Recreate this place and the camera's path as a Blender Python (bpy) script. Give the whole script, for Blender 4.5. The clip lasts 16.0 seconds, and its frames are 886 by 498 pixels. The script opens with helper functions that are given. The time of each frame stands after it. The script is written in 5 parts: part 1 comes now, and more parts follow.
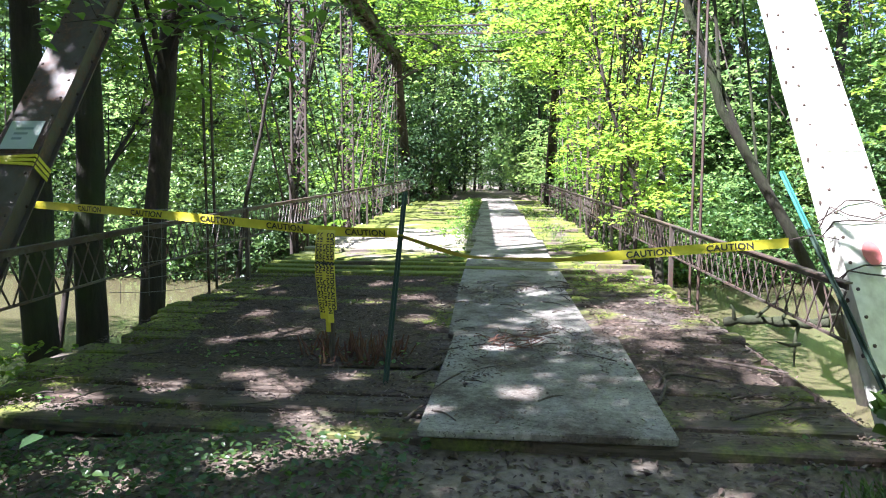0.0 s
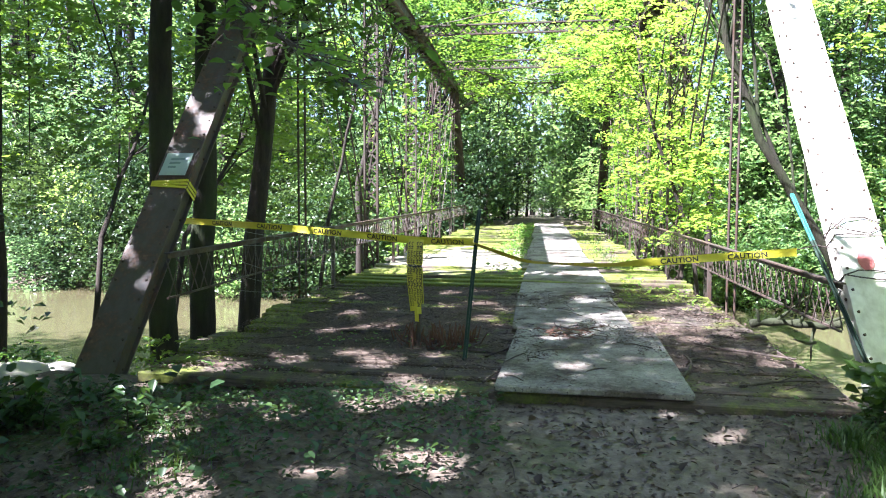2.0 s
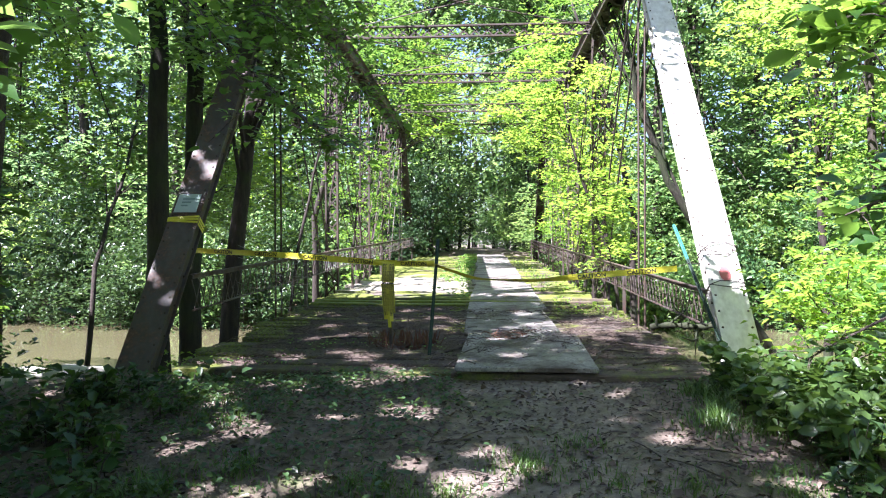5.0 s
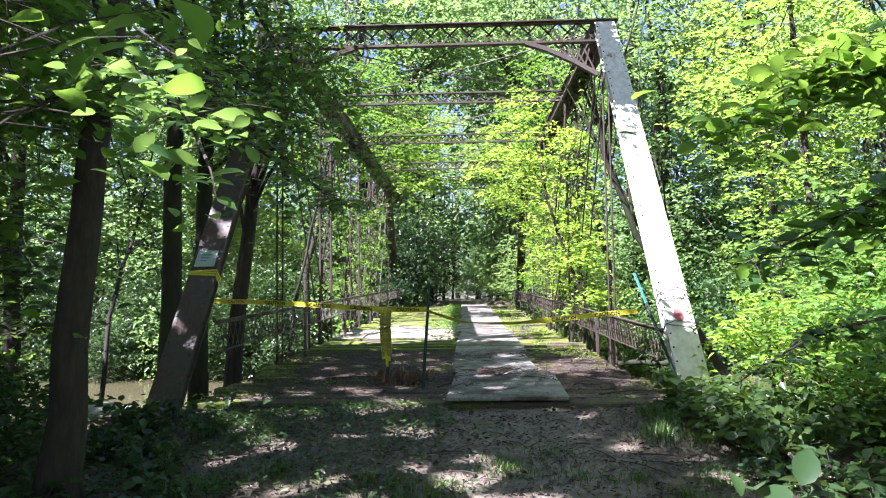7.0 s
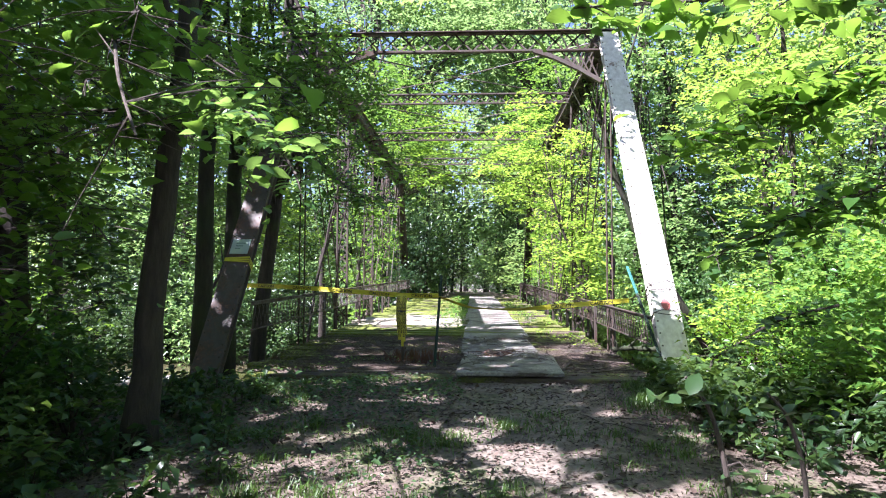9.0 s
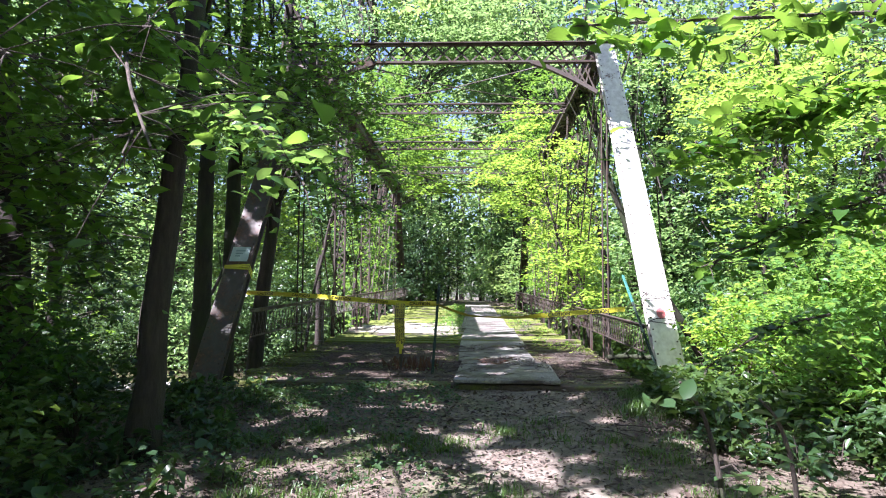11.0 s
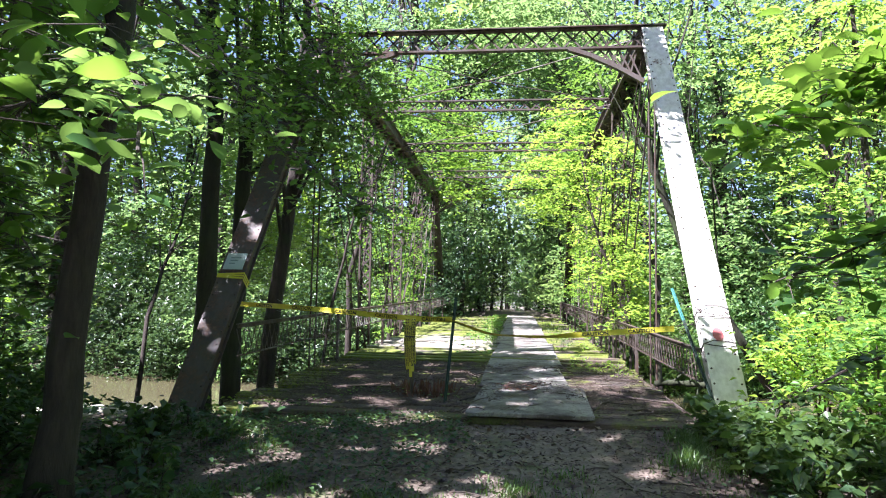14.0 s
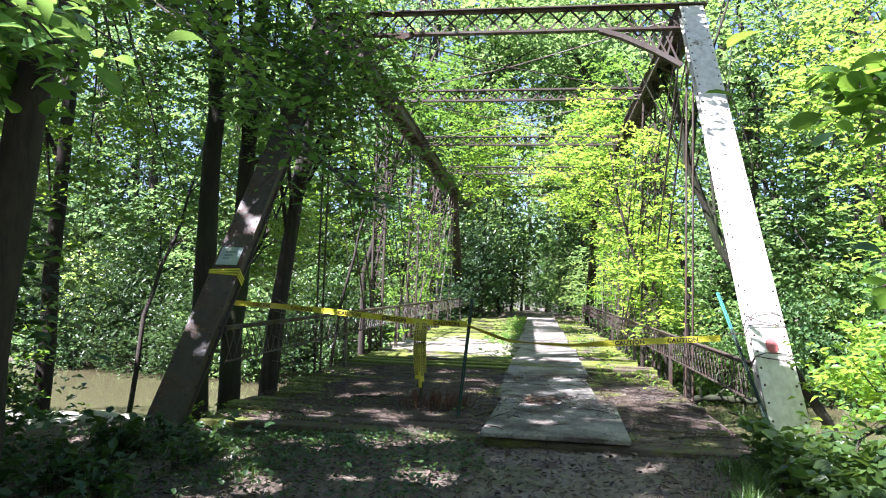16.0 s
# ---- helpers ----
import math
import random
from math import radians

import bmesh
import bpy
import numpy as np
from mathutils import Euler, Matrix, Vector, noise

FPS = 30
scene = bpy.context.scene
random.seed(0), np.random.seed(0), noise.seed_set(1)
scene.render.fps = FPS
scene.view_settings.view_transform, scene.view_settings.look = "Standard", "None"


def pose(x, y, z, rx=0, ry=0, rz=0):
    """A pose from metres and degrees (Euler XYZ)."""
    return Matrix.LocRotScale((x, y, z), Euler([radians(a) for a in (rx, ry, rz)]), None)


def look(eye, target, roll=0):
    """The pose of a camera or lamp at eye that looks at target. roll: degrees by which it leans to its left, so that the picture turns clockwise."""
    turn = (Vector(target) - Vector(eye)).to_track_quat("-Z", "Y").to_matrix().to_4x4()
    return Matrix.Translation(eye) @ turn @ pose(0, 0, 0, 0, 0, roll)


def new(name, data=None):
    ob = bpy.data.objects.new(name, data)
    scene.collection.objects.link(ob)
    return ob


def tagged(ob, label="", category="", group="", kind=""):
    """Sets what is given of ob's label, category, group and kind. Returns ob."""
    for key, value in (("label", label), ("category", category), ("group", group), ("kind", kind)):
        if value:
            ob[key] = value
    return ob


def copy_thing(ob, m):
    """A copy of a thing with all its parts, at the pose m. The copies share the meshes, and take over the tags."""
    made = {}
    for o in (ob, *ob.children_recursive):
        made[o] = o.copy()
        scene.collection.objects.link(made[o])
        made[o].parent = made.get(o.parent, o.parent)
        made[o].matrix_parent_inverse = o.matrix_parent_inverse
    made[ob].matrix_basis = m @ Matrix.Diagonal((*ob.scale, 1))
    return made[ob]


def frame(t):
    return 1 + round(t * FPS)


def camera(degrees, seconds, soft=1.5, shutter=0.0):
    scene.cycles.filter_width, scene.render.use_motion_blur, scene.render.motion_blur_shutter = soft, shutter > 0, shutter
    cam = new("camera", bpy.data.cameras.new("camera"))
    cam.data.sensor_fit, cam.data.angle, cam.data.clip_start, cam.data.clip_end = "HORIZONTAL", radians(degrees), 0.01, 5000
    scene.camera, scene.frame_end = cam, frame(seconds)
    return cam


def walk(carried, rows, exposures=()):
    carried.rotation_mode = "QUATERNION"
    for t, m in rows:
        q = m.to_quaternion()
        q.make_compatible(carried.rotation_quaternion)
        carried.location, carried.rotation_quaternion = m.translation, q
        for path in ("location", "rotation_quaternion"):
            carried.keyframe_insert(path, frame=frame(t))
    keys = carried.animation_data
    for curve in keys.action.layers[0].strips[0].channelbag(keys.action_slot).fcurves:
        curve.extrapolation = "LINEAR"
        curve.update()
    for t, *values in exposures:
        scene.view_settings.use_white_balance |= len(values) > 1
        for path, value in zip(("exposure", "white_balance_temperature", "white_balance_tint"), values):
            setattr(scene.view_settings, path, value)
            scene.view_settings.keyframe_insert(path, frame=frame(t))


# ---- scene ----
cam = camera(65.4, 16.0, soft=1.1)
METRES, EYE, TILT, LEAN, TURN = 7.6, 1.28, -5.4, 0.0, 3.9
ROWS = [
    (0.0, 0.0, 0.0, 0.0, 0.0, 0.0, -0.0),
    (0.5, -0.0138, -0.0345, -0.0055, 2.34, 0.1, 0.08),
    (1.0, -0.0327, -0.0763, -0.0133, 4.81, 0.32, 0.19),
    (1.5, -0.0276, -0.1151, -0.0191, 6.3, 0.83, -0.41),
    (2.0, -0.0185, -0.1545, -0.0234, 4.17, 2.19, -0.62),
    (2.5, -0.0282, -0.1906, -0.0297, 1.72, 3.55, -0.56),
    (3.0, -0.0293, -0.2262, -0.0364, 0.68, 2.65, 0.14),
    (5.5, -0.0416, -0.4066, -0.0543, -0.71, 7.0, 0.13),
    (6.0, -0.0544, -0.4425, -0.0601, -0.88, 8.94, 0.16),
    (6.5, -0.0542, -0.4781, -0.0665, -1.57, 9.08, 0.78),
    (7.0, -0.0528, -0.5121, -0.0698, -1.91, 9.23, 1.05),
    (7.5, -0.0575, -0.5411, -0.0749, -1.81, 8.45, 0.61),
    (8.0, -0.0633, -0.5738, -0.0811, -1.66, 8.23, 0.54),
    (8.5, -0.0607, -0.6034, -0.0864, -1.6, 8.23, 0.25),
    (9.0, -0.0623, -0.6345, -0.0913, -1.36, 8.68, -0.02),
    (9.5, -0.0737, -0.6537, -0.0959, -1.71, 9.38, -0.01),
    (12.0, -0.0546, -0.6295, -0.0897, -1.48, 9.33, -0.6),
    (12.5, -0.0451, -0.5918, -0.0852, -0.26, 9.3, -1.3),
    (13.0, -0.0378, -0.5559, -0.0772, 0.43, 9.37, -1.0),
    (13.5, -0.0239, -0.5177, -0.0729, 1.09, 9.66, -0.64),
    (14.0, -0.0115, -0.4814, -0.0658, 2.19, 9.99, -1.14),
    (14.5, -0.0125, -0.4357, -0.0609, 2.7, 8.67, -1.82),
    (15.0, -0.0148, -0.4004, -0.0552, 1.93, 8.91, -0.98),
    (15.5, -0.0115, -0.3731, -0.0518, 2.18, 9.7, -1.15),
    (16.0, -0.0092, -0.3611, -0.0506, 3.72, 9.93, -2.07),
]
EXPOSURES = [(0.0, 2.55, 5760.0, 22.0), (1.0, 2.65, 5760.0, 22.0), (2.5, 2.83, 5760.0, 22.0), (3.2, 2.7, 5760.0, 24.0), (5.5, 2.47, 5740.0, 27.0), (7.0, 2.25, 5740.0, 28.0), (12.5, 2.25, 5740.0, 28.0), (16.0, 2.33, 5800.0, 24.0)]
walk(cam, [(t, pose(0, 0, EYE, TILT, LEAN, TURN) @ pose(METRES * x, METRES * y, METRES * z, 90 + pitch, roll, yaw)) for t, x, y, z, yaw, pitch, roll in ROWS], EXPOSURES)

# ---- light ----
SUN_AT = Vector((-0.47, -0.36, 0.81)).normalized()      # the way to the sun
world = bpy.data.worlds.new("sky")
scene.world = world
world.use_nodes = True
_sky = world.node_tree.nodes.new("ShaderNodeTexSky")
_sky.sky_type, _sky.sun_disc = "NISHITA", False
_sky.sun_elevation = math.asin(SUN_AT.z)
_sky.sun_rotation = math.atan2(SUN_AT.x, SUN_AT.y)
world.node_tree.links.new(_sky.outputs[0], world.node_tree.nodes["Background"].inputs[0])
world.node_tree.nodes["Background"].inputs[1].default_value = 0.055
_sun = bpy.data.lights.new("sun", "SUN")
_sun.energy, _sun.angle, _sun.color = 5.0, radians(0.53), (1.0, 0.96, 0.9)
_lamp = new("sun", _sun)
_lamp.matrix_world = look(SUN_AT * 60, (0, 0, 0))


# ---- materials ----
def mat(name):
    m = bpy.data.materials.new(name)
    m.use_nodes = True
    nt = m.node_tree
    return m, nt, nt.nodes["Principled BSDF"]


def nd(nt, kind, **kw):
    n = nt.nodes.new(kind)
    for k, v in kw.items():
        n.inputs[k].default_value = v
    return n


def place(nt, scale=(1, 1, 1)):
    """World-size coordinates."""
    g = nt.nodes.new("ShaderNodeNewGeometry")
    m = nt.nodes.new("ShaderNodeMapping")
    m.inputs["Scale"].default_value = scale
    nt.links.new(g.outputs["Position"], m.inputs["Vector"])
    return m.outputs[0]


def nz(nt, vec, scale, detail=6.0, rough=0.6):
    n = nd(nt, "ShaderNodeTexNoise", Scale=scale, Detail=detail, Roughness=rough)
    nt.links.new(vec, n.inputs["Vector"])
    return n.outputs["Fac"]


def ramp(nt, fac, stops):
    r = nt.nodes.new("ShaderNodeValToRGB")
    e = r.color_ramp.elements
    while len(e) < len(stops):
        e.new(0.5)
    for el, (p, c) in zip(e, stops):
        el.position, el.color = p, (*c, 1) if len(c) == 3 else c
    nt.links.new(fac, r.inputs[0])
    return r.outputs[0]


def grey(nt, fac, a, b):
    return ramp(nt, fac, [(a, (0, 0, 0)), (b, (1, 1, 1))])


def mix(nt, fac, a, b, kind="MIX"):
    n = nt.nodes.new("ShaderNodeMix")
    n.data_type, n.blend_type = "RGBA", kind
    for s, v in ((0, fac), (6, a), (7, b)):
        if isinstance(v, (int, float)):
            n.inputs[s].default_value = v
        elif isinstance(v, tuple):
            n.inputs[s].default_value = (*v, 1)
        else:
            nt.links.new(v, n.inputs[s])
    return n.outputs[2]


def bump(nt, bsdf, height, strength, dist=0.02):
    b = nd(nt, "ShaderNodeBump", Strength=strength, Distance=dist)
    nt.links.new(height, b.inputs["Height"])
    nt.links.new(b.outputs[0], bsdf.inputs["Normal"])


def leaf_mat(name, dark, light, glow, sheen=0.38, part_trans=0.45):
    m, nt, b = mat(name)
    g = nt.nodes.new("ShaderNodeNewGeometry")
    col = ramp(nt, g.outputs["Random Per Island"], [(0.0, dark), (0.6, light), (1.0, tuple(1.25 * c for c in light))])
    big = grey(nt, nz(nt, place(nt), 0.35, 2), 0.35, 0.65)
    col = mix(nt, big, col, mix(nt, 1.0, col, (0.75, 0.85, 0.7), "MULTIPLY"))
    oi = nt.nodes.new("ShaderNodeObjectInfo")
    tone = ramp(nt, oi.outputs["Random"], [(0.0, (0.62, 0.7, 0.85)), (0.4, (0.8, 0.85, 0.8)), (0.7, (1.0, 1.0, 0.9)), (1.0, (1.2, 1.1, 0.8))])
    col = mix(nt, 1.0, col, tone, "MULTIPLY")
    nt.links.new(col, b.inputs["Base Color"])
    b.inputs["Roughness"].default_value = sheen
    b.inputs["Specular IOR Level"].default_value = 0.48
    tr = nt.nodes.new("ShaderNodeBsdfTranslucent")
    nt.links.new(mix(nt, 1.0, mix(nt, g.outputs["Random Per Island"], glow, tuple(0.6 * c for c in glow)), tone, "MULTIPLY"), tr.inputs["Color"])
    ms = nt.nodes.new("ShaderNodeMixShader")
    ms.inputs[0].default_value = part_trans
    nt.links.new(b.outputs[0], ms.inputs[1])
    nt.links.new(tr.outputs[0], ms.inputs[2])
    nt.links.new(ms.outputs[0], nt.nodes["Material Output"].inputs["Surface"])
    return m


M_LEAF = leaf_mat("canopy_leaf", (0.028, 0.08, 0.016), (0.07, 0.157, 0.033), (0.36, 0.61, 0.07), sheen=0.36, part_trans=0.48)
# brighter copy of the canopy leaf: young growth, with sunlight in its colour
M_LEAF_YOUNG_LIT = leaf_mat("young_lit_leaf", (0.06, 0.14, 0.028), (0.105, 0.23, 0.048), (0.49, 0.74, 0.125), sheen=0.36, part_trans=0.5)
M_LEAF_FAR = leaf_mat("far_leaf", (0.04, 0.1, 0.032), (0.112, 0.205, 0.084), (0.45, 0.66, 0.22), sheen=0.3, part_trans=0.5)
M_HERB = leaf_mat("herb_leaf", (0.03, 0.065, 0.022), (0.065, 0.115, 0.04), (0.18, 0.32, 0.06), part_trans=0.3)
# leaf colour darkened to stand for the shade on the left far bank
M_LEAF_DARKENED = leaf_mat("darkened_leaf", (0.02, 0.05, 0.02), (0.055, 0.1, 0.042), (0.14, 0.24, 0.07), part_trans=0.3)
M_GRASS = leaf_mat("grass_blade", (0.04, 0.085, 0.02), (0.085, 0.15, 0.035), (0.2, 0.33, 0.05), part_trans=0.3)


def litter_mat():
    m, nt, b = mat("dead_leaf")
    g = nt.nodes.new("ShaderNodeNewGeometry")
    col = ramp(nt, g.outputs["Random Per Island"], [(0, (0.03, 0.019, 0.014)), (0.5, (0.08, 0.052, 0.038)), (0.93, (0.15, 0.11, 0.085)), (1, (0.24, 0.2, 0.165))])
    nt.links.new(col, b.inputs["Base Color"])
    b.inputs["Roughness"].default_value = 0.75
    return m


M_LITTER = litter_mat()


def bark_mat(name, c1, c2, moss):
    m, nt, b = mat(name)
    p = place(nt, (6, 6, 1.2))
    n1 = nz(nt, p, 3.0, 8, 0.7)
    n2 = nz(nt, place(nt), 1.3, 4)
    col = ramp(nt, n1, [(0.3, c1), (0.7, c2)])
    col = mix(nt, grey(nt, n2, 0.62 - moss * 0.25, 0.75), col, (0.028, 0.045, 0.012))
    nt.links.new(col, b.inputs["Base Color"])
    b.inputs["Roughness"].default_value = 0.9
    bump(nt, b, n1, 0.9, 0.03)
    return m


M_BARK = bark_mat("brown_bark", (0.018, 0.014, 0.011), (0.06, 0.046, 0.036), 0.2)
M_BARK_MOSS = bark_mat("mossy_bark", (0.014, 0.012, 0.009), (0.045, 0.038, 0.026), 0.9)
M_TWIG = bark_mat("twig_bark", (0.03, 0.023, 0.018), (0.12, 0.095, 0.078), 0.0)


def paint_mat(name, paint, lo, hi, rough=0.5, rusty=1.0):
    """Flaking paint on rusted iron; lo, hi: how much has flaked."""
    m, nt, b = mat(name)
    p = place(nt)
    n1 = nz(nt, p, 2.2, 8, 0.65)
    n2 = nz(nt, p, 22, 5, 0.6)
    n3 = nz(nt, place(nt, (9, 9, 1.5)), 1.6, 5)
    rust = ramp(nt, n2, [(a, tuple(rusty * v for v in c)) for a, c in [(0.3, (0.05, 0.028, 0.02)), (0.55, (0.12, 0.064, 0.042)), (0.75, (0.2, 0.12, 0.085))]])
    worn = mix(nt, grey(nt, n3, 0.35, 0.75), paint, tuple(0.62 * c for c in (paint[0], paint[1] * 0.97, paint[2] * 0.9)))
    mask = grey(nt, mix(nt, 0.3, n1, n2), lo, hi)
    nt.links.new(mix(nt, mask, worn, rust), b.inputs["Base Color"])
    nt.links.new(ramp(nt, mask, [(0, (rough,) * 3), (1, (0.9,) * 3)]), b.inputs["Roughness"])
    bump(nt, b, mix(nt, 0.5, mask, n2), 0.35, 0.006)
    return m


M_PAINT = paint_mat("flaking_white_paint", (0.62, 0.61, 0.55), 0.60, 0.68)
# the same paint, rustier and darkened because its column stands in shade
M_PAINT_DARKENED = paint_mat("rusted_darkened_paint", (0.085, 0.069, 0.06), 0.46, 0.62)
M_IRON = paint_mat("rusty_iron", (0.1, 0.084, 0.074), 0.42, 0.62, rusty=0.5)
M_ROD = paint_mat("dark_iron_rod", (0.09, 0.078, 0.07), 0.4, 0.6, rusty=0.5)


def plain(name, col, rough=0.6, metal=0.0, var=0.25, scale=14):
    m, nt, b = mat(name)
    n = nz(nt, place(nt), scale, 5)
    c = mix(nt, n, tuple(c * (1 - var) for c in col), tuple(min(1, c * (1 + var)) for c in col))
    nt.links.new(c, b.inputs["Base Color"])
    b.inputs["Roughness"].default_value, b.inputs["Metallic"].default_value = rough, metal
    bump(nt, b, n, 0.15, 0.004)
    return m


M_TAPE = plain("yellow_plastic_tape", (0.6, 0.54, 0.035), 0.38, 0, 0.2, 30)
M_INK = plain("black_print", (0.02, 0.02, 0.018), 0.5)
M_GREEN = plain("dark_green_post_paint", (0.012, 0.034, 0.02), 0.75)
M_TEAL = plain("teal_post_paint", (0.02, 0.15, 0.13), 0.45)
M_SIGN = plain("pale_green_sign_paint", (0.42, 0.5, 0.46), 0.5, 0, 0.2, 8)
M_WIRE = plain("galvanised_wire", (0.2, 0.2, 0.19), 0.55, 0.6)
M_BARB = plain("rusty_wire", (0.05, 0.035, 0.03), 0.7)
M_RED = plain("faded_red_spray", (0.36, 0.10, 0.095), 0.7, 0, 0.4, 30)
M_RIVET = plain("rust_dark_rivet", (0.06, 0.04, 0.03), 0.8)
M_STUMP = plain("rotten_red_wood", (0.12, 0.055, 0.035), 0.9, 0, 0.5, 25)
M_STONE = plain("pale_bank_stone", (0.5, 0.47, 0.4), 0.9, 0, 0.25, 6)


def wood_mat():
    m, nt, b = mat("weathered_mossy_plank")
    oi = nt.nodes.new("ShaderNodeObjectInfo")
    p = place(nt)
    grain = nz(nt, place(nt, (1.2, 22, 22)), 3, 6)
    big = nz(nt, p, 1.1, 5, 0.65)
    fine = nz(nt, p, 40, 4)
    col = ramp(nt, grain, [(0.3, (0.055, 0.045, 0.038)), (0.7, (0.2, 0.17, 0.145))])
    col = mix(nt, oi.outputs["Random"], col, mix(nt, 1.0, col, (0.7, 0.62, 0.55), "MULTIPLY"))
    dirt = grey(nt, nz(nt, p, 2.3, 7, 0.7), 0.42, 0.6)
    col = mix(nt, dirt, col, ramp(nt, fine, [(0.3, (0.035, 0.024, 0.018)), (0.7, (0.13, 0.09, 0.065))]))
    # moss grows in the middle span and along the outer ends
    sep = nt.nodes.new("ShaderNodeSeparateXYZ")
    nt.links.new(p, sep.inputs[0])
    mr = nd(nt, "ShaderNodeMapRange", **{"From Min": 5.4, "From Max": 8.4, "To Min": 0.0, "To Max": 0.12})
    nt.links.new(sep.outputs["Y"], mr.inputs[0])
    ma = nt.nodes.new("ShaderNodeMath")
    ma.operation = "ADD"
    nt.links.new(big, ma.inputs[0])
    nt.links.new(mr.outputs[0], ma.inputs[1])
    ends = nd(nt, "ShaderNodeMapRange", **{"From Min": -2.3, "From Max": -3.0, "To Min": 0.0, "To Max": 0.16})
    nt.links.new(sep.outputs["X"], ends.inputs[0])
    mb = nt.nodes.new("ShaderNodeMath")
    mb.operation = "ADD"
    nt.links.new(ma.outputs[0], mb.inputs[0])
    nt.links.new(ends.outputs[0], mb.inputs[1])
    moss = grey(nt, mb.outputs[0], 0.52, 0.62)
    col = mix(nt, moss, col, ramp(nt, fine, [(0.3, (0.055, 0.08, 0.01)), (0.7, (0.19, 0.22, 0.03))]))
    # pale patch on the third bay's boards: its sunlit band put into their colour
    dry = nd(nt, "ShaderNodeTexNoise", Scale=0.8, Detail=5.0)
    nt.links.new(p, dry.inputs["Vector"])
    reach = nt.nodes.new("ShaderNodeVectorMath")
    reach.operation = "DISTANCE"
    nt.links.new(p, reach.inputs[0])
    reach.inputs[1].default_value = (-1.9, 13.4, 0.2)
    less = nd(nt, "ShaderNodeMath")
    less.operation = "MULTIPLY_ADD"
    nt.links.new(reach.outputs["Value"], less.inputs[0])
    less.inputs[1].default_value = -0.13
    nt.links.new(dry.outputs["Fac"], less.inputs[2])
    col = mix(nt, grey(nt, less.outputs[0], 0.18, 0.34), col, ramp(nt, fine, [(0.3, (0.2, 0.175, 0.135)), (0.7, (0.42, 0.38, 0.31))]))
    nt.links.new(col, b.inputs["Base Color"])
    b.inputs["Roughness"].default_value = 0.88
    bump(nt, b, mix(nt, 0.5, grain, fine), 0.6, 0.012)
    return m


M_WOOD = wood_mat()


def sheet_mat():
    m, nt, b = mat("grey_weathered_sheet")
    p = place(nt)
    n1, n2, n3 = nz(nt, p, 1.7, 8, 0.7), nz(nt, p, 30, 6, 0.7), nz(nt, p, 75, 3, 0.6)
    col = ramp(nt, n2, [(0.25, (0.14, 0.13, 0.114)), (0.55, (0.28, 0.264, 0.234)), (0.8, (0.41, 0.388, 0.348))])
    dirt = ramp(nt, n2, [(0.3, (0.035, 0.026, 0.021)), (0.7, (0.11, 0.085, 0.068))])
    col = mix(nt, grey(nt, n1, 0.44, 0.6), col, dirt)
    col = mix(nt, grey(nt, n3, 0.60, 0.66), col, (0.035, 0.026, 0.02))
    col = mix(nt, grey(nt, nz(nt, place(nt, (1, 1, 1.0)), 52, 3, 0.6), 0.66, 0.70), col, (0.3, 0.27, 0.22))
    nt.links.new(col, b.inputs["Base Color"])
    b.inputs["Roughness"].default_value = 0.85
    bump(nt, b, mix(nt, 0.5, n3, n2), 0.7, 0.012)
    return m


M_SHEET = sheet_mat()


def soil_mat():
    m, nt, b = mat("leaf_strewn_soil")
    p = place(nt)
    n1, n2, n3 = nz(nt, p, 0.7, 6, 0.65), nz(nt, p, 14, 7, 0.7), nz(nt, p, 3.1, 6, 0.7)
    col = ramp(nt, n2, [(0.25, (0.034, 0.026, 0.02)), (0.5, (0.125, 0.097, 0.073)), (0.75, (0.24, 0.195, 0.152))])
    sep = nt.nodes.new("ShaderNodeSeparateXYZ")
    nt.links.new(p, sep.inputs[0])
    # the trodden track is bare and pale
    off = nd(nt, "ShaderNodeMath")
    off.operation = "SUBTRACT"
    nt.links.new(sep.outputs["X"], off.inputs[0])
    off.inputs[1].default_value = 0.35
    ab = nt.nodes.new("ShaderNodeMath")
    ab.operation = "ABSOLUTE"
    nt.links.new(off.outputs[0], ab.inputs[0])
    near = nd(nt, "ShaderNodeMapRange", **{"From Min": 0.35, "From Max": 1.0, "To Min": 1.0, "To Max": 0.0})
    nt.links.new(ab.outputs[0], near.inputs[0])
    track = nt.nodes.new("ShaderNodeMath")
    track.operation = "MULTIPLY"
    nt.links.new(near.outputs[0], track.inputs[0])
    nt.links.new(grey(nt, n3, 0.3, 0.6), track.inputs[1])
    col = mix(nt, track.outputs[0], col, ramp(nt, n2, [(0.3, (0.115, 0.095, 0.075)), (0.7, (0.28, 0.24, 0.195))]))
    col = mix(nt, grey(nt, n1, 0.54, 0.64), col, ramp(nt, n2, [(0.3, (0.03, 0.045, 0.012)), (0.7, (0.10, 0.13, 0.035))]))
    nt.links.new(col, b.inputs["Base Color"])
    b.inputs["Roughness"].default_value = 0.95
    bump(nt, b, mix(nt, 0.4, n2, n3), 0.8, 0.03)
    return m


M_SOIL = soil_mat()


